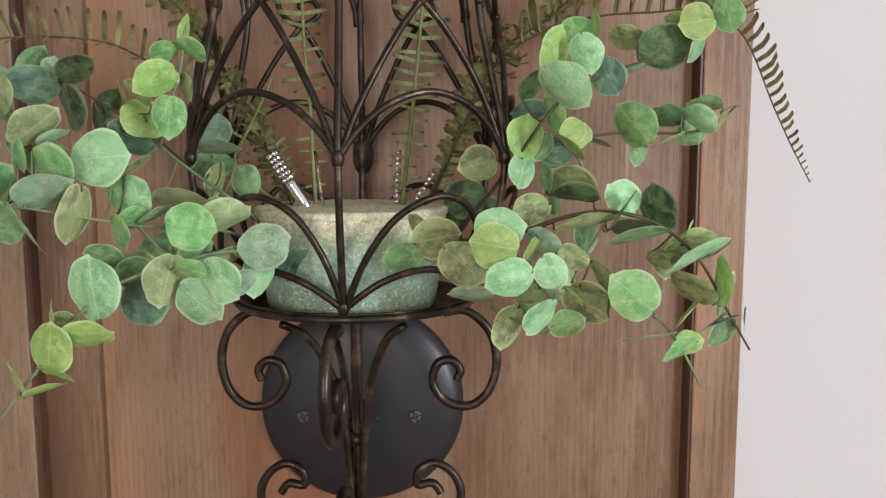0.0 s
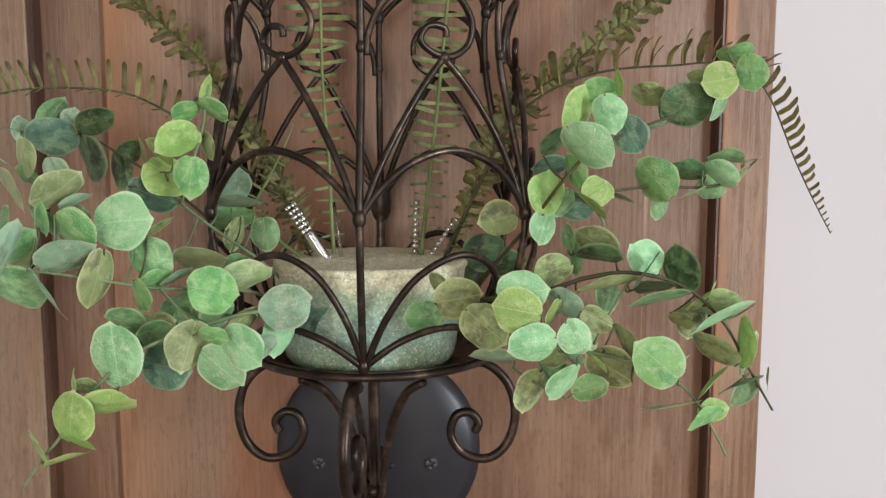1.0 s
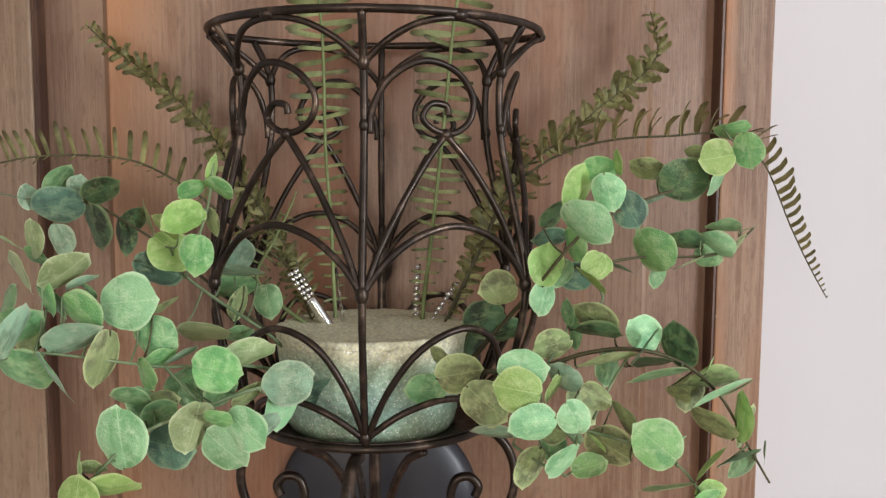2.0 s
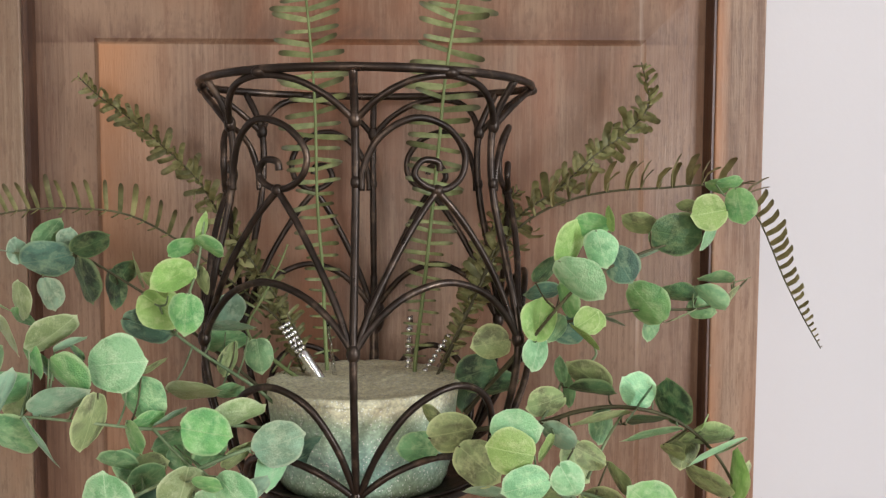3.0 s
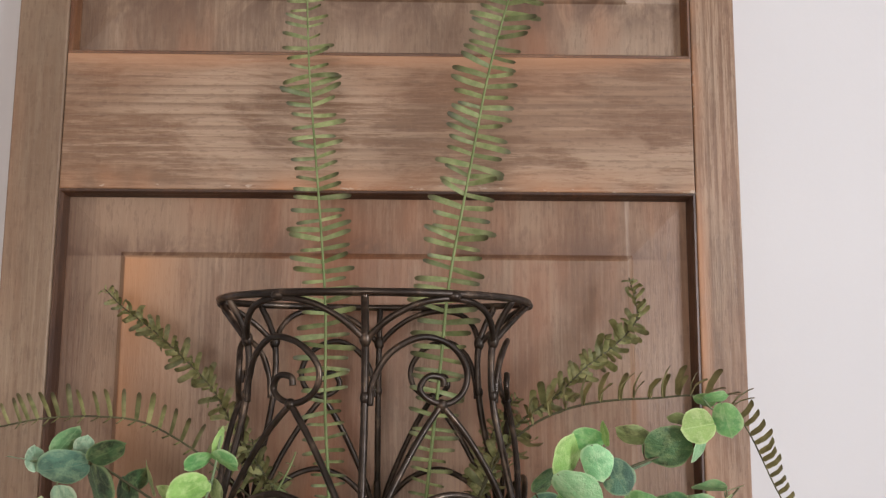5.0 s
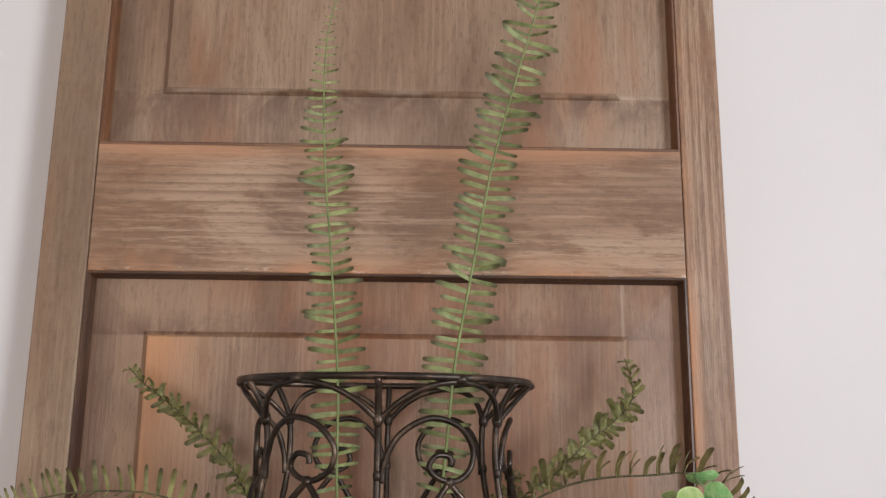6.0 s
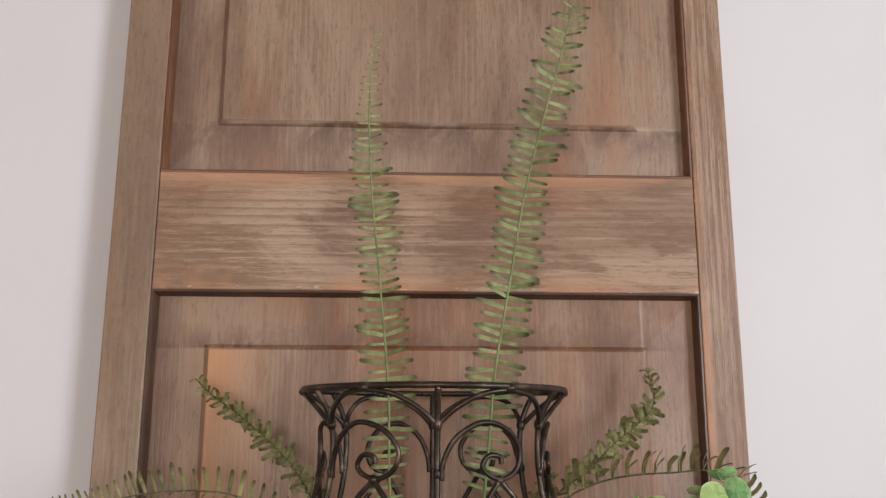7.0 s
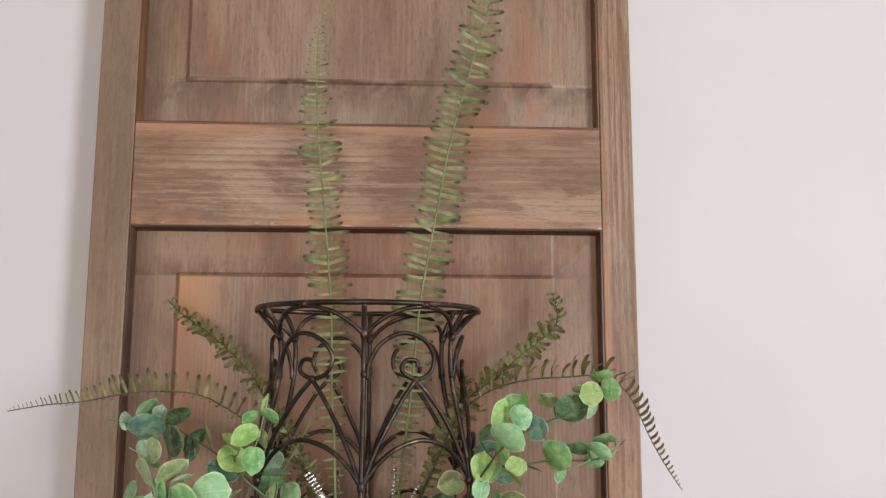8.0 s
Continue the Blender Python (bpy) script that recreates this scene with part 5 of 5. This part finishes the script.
fern_frond(((-0.082, 0.562, 1.498), (-0.092, 0.563, 1.528), (-0.111, 0.565, 1.558), (-0.136, 0.570, 1.593), (-0.152, 0.575, 1.616), (-0.173, 0.582, 1.635), (-0.196, 0.590, 1.653), (-0.217, 0.596, 1.667), (-0.232, 0.600, 1.680)), 11, "fluff")
fern_frond(((-0.080, 0.558, 1.498), (-0.098, 0.562, 1.530), (-0.135, 0.565, 1.560), (-0.159, 0.565, 1.579), (-0.188, 0.562, 1.595), (-0.215, 0.558, 1.599), (-0.246, 0.552, 1.598), (-0.282, 0.550, 1.591), (-0.313, 0.548, 1.588), (-0.342, 0.545, 1.583)), 19, "comb")
fern_frond(((-0.008, 0.566, 1.498), (0.012, 0.568, 1.543), (0.027, 0.570, 1.578), (0.044, 0.574, 1.598), (0.065, 0.578, 1.612), (0.086, 0.584, 1.631), (0.108, 0.590, 1.647), (0.122, 0.596, 1.664), (0.118, 0.600, 1.690)), 12.5, "fluff")
fern_frond(((-0.010, 0.560, 1.498), (0.010, 0.563, 1.540), (0.026, 0.565, 1.572), (0.043, 0.560, 1.592), (0.065, 0.556, 1.604), (0.091, 0.555, 1.610), (0.121, 0.555, 1.612), (0.151, 0.556, 1.613), (0.175, 0.558, 1.599), (0.196, 0.563, 1.559), (0.211, 0.570, 1.535), (0.228, 0.583, 1.514)), 18, "hook")
fern_frond(((-0.078, 0.564, 1.497), (-0.087, 0.565, 1.500), (-0.097, 0.570, 1.523), (-0.109, 0.574, 1.545), (-0.120, 0.578, 1.560), (-0.127, 0.582, 1.584)), 8.8, "fluff")
fern_frond(((-0.018, 0.568, 1.497), (-0.013, 0.570, 1.492), (-0.001, 0.574, 1.512), (0.008, 0.578, 1.536), (0.016, 0.582, 1.563), (0.028, 0.587, 1.594), (0.042, 0.590, 1.611)), 9.5, "fluff")
fern_frond(((-0.086, 0.556, 1.498), (-0.106, 0.559, 1.512), (-0.120, 0.560, 1.528), (-0.110, 0.558, 1.548), (-0.099, 0.556, 1.569), (-0.095, 0.555, 1.579)), 10, "flat")
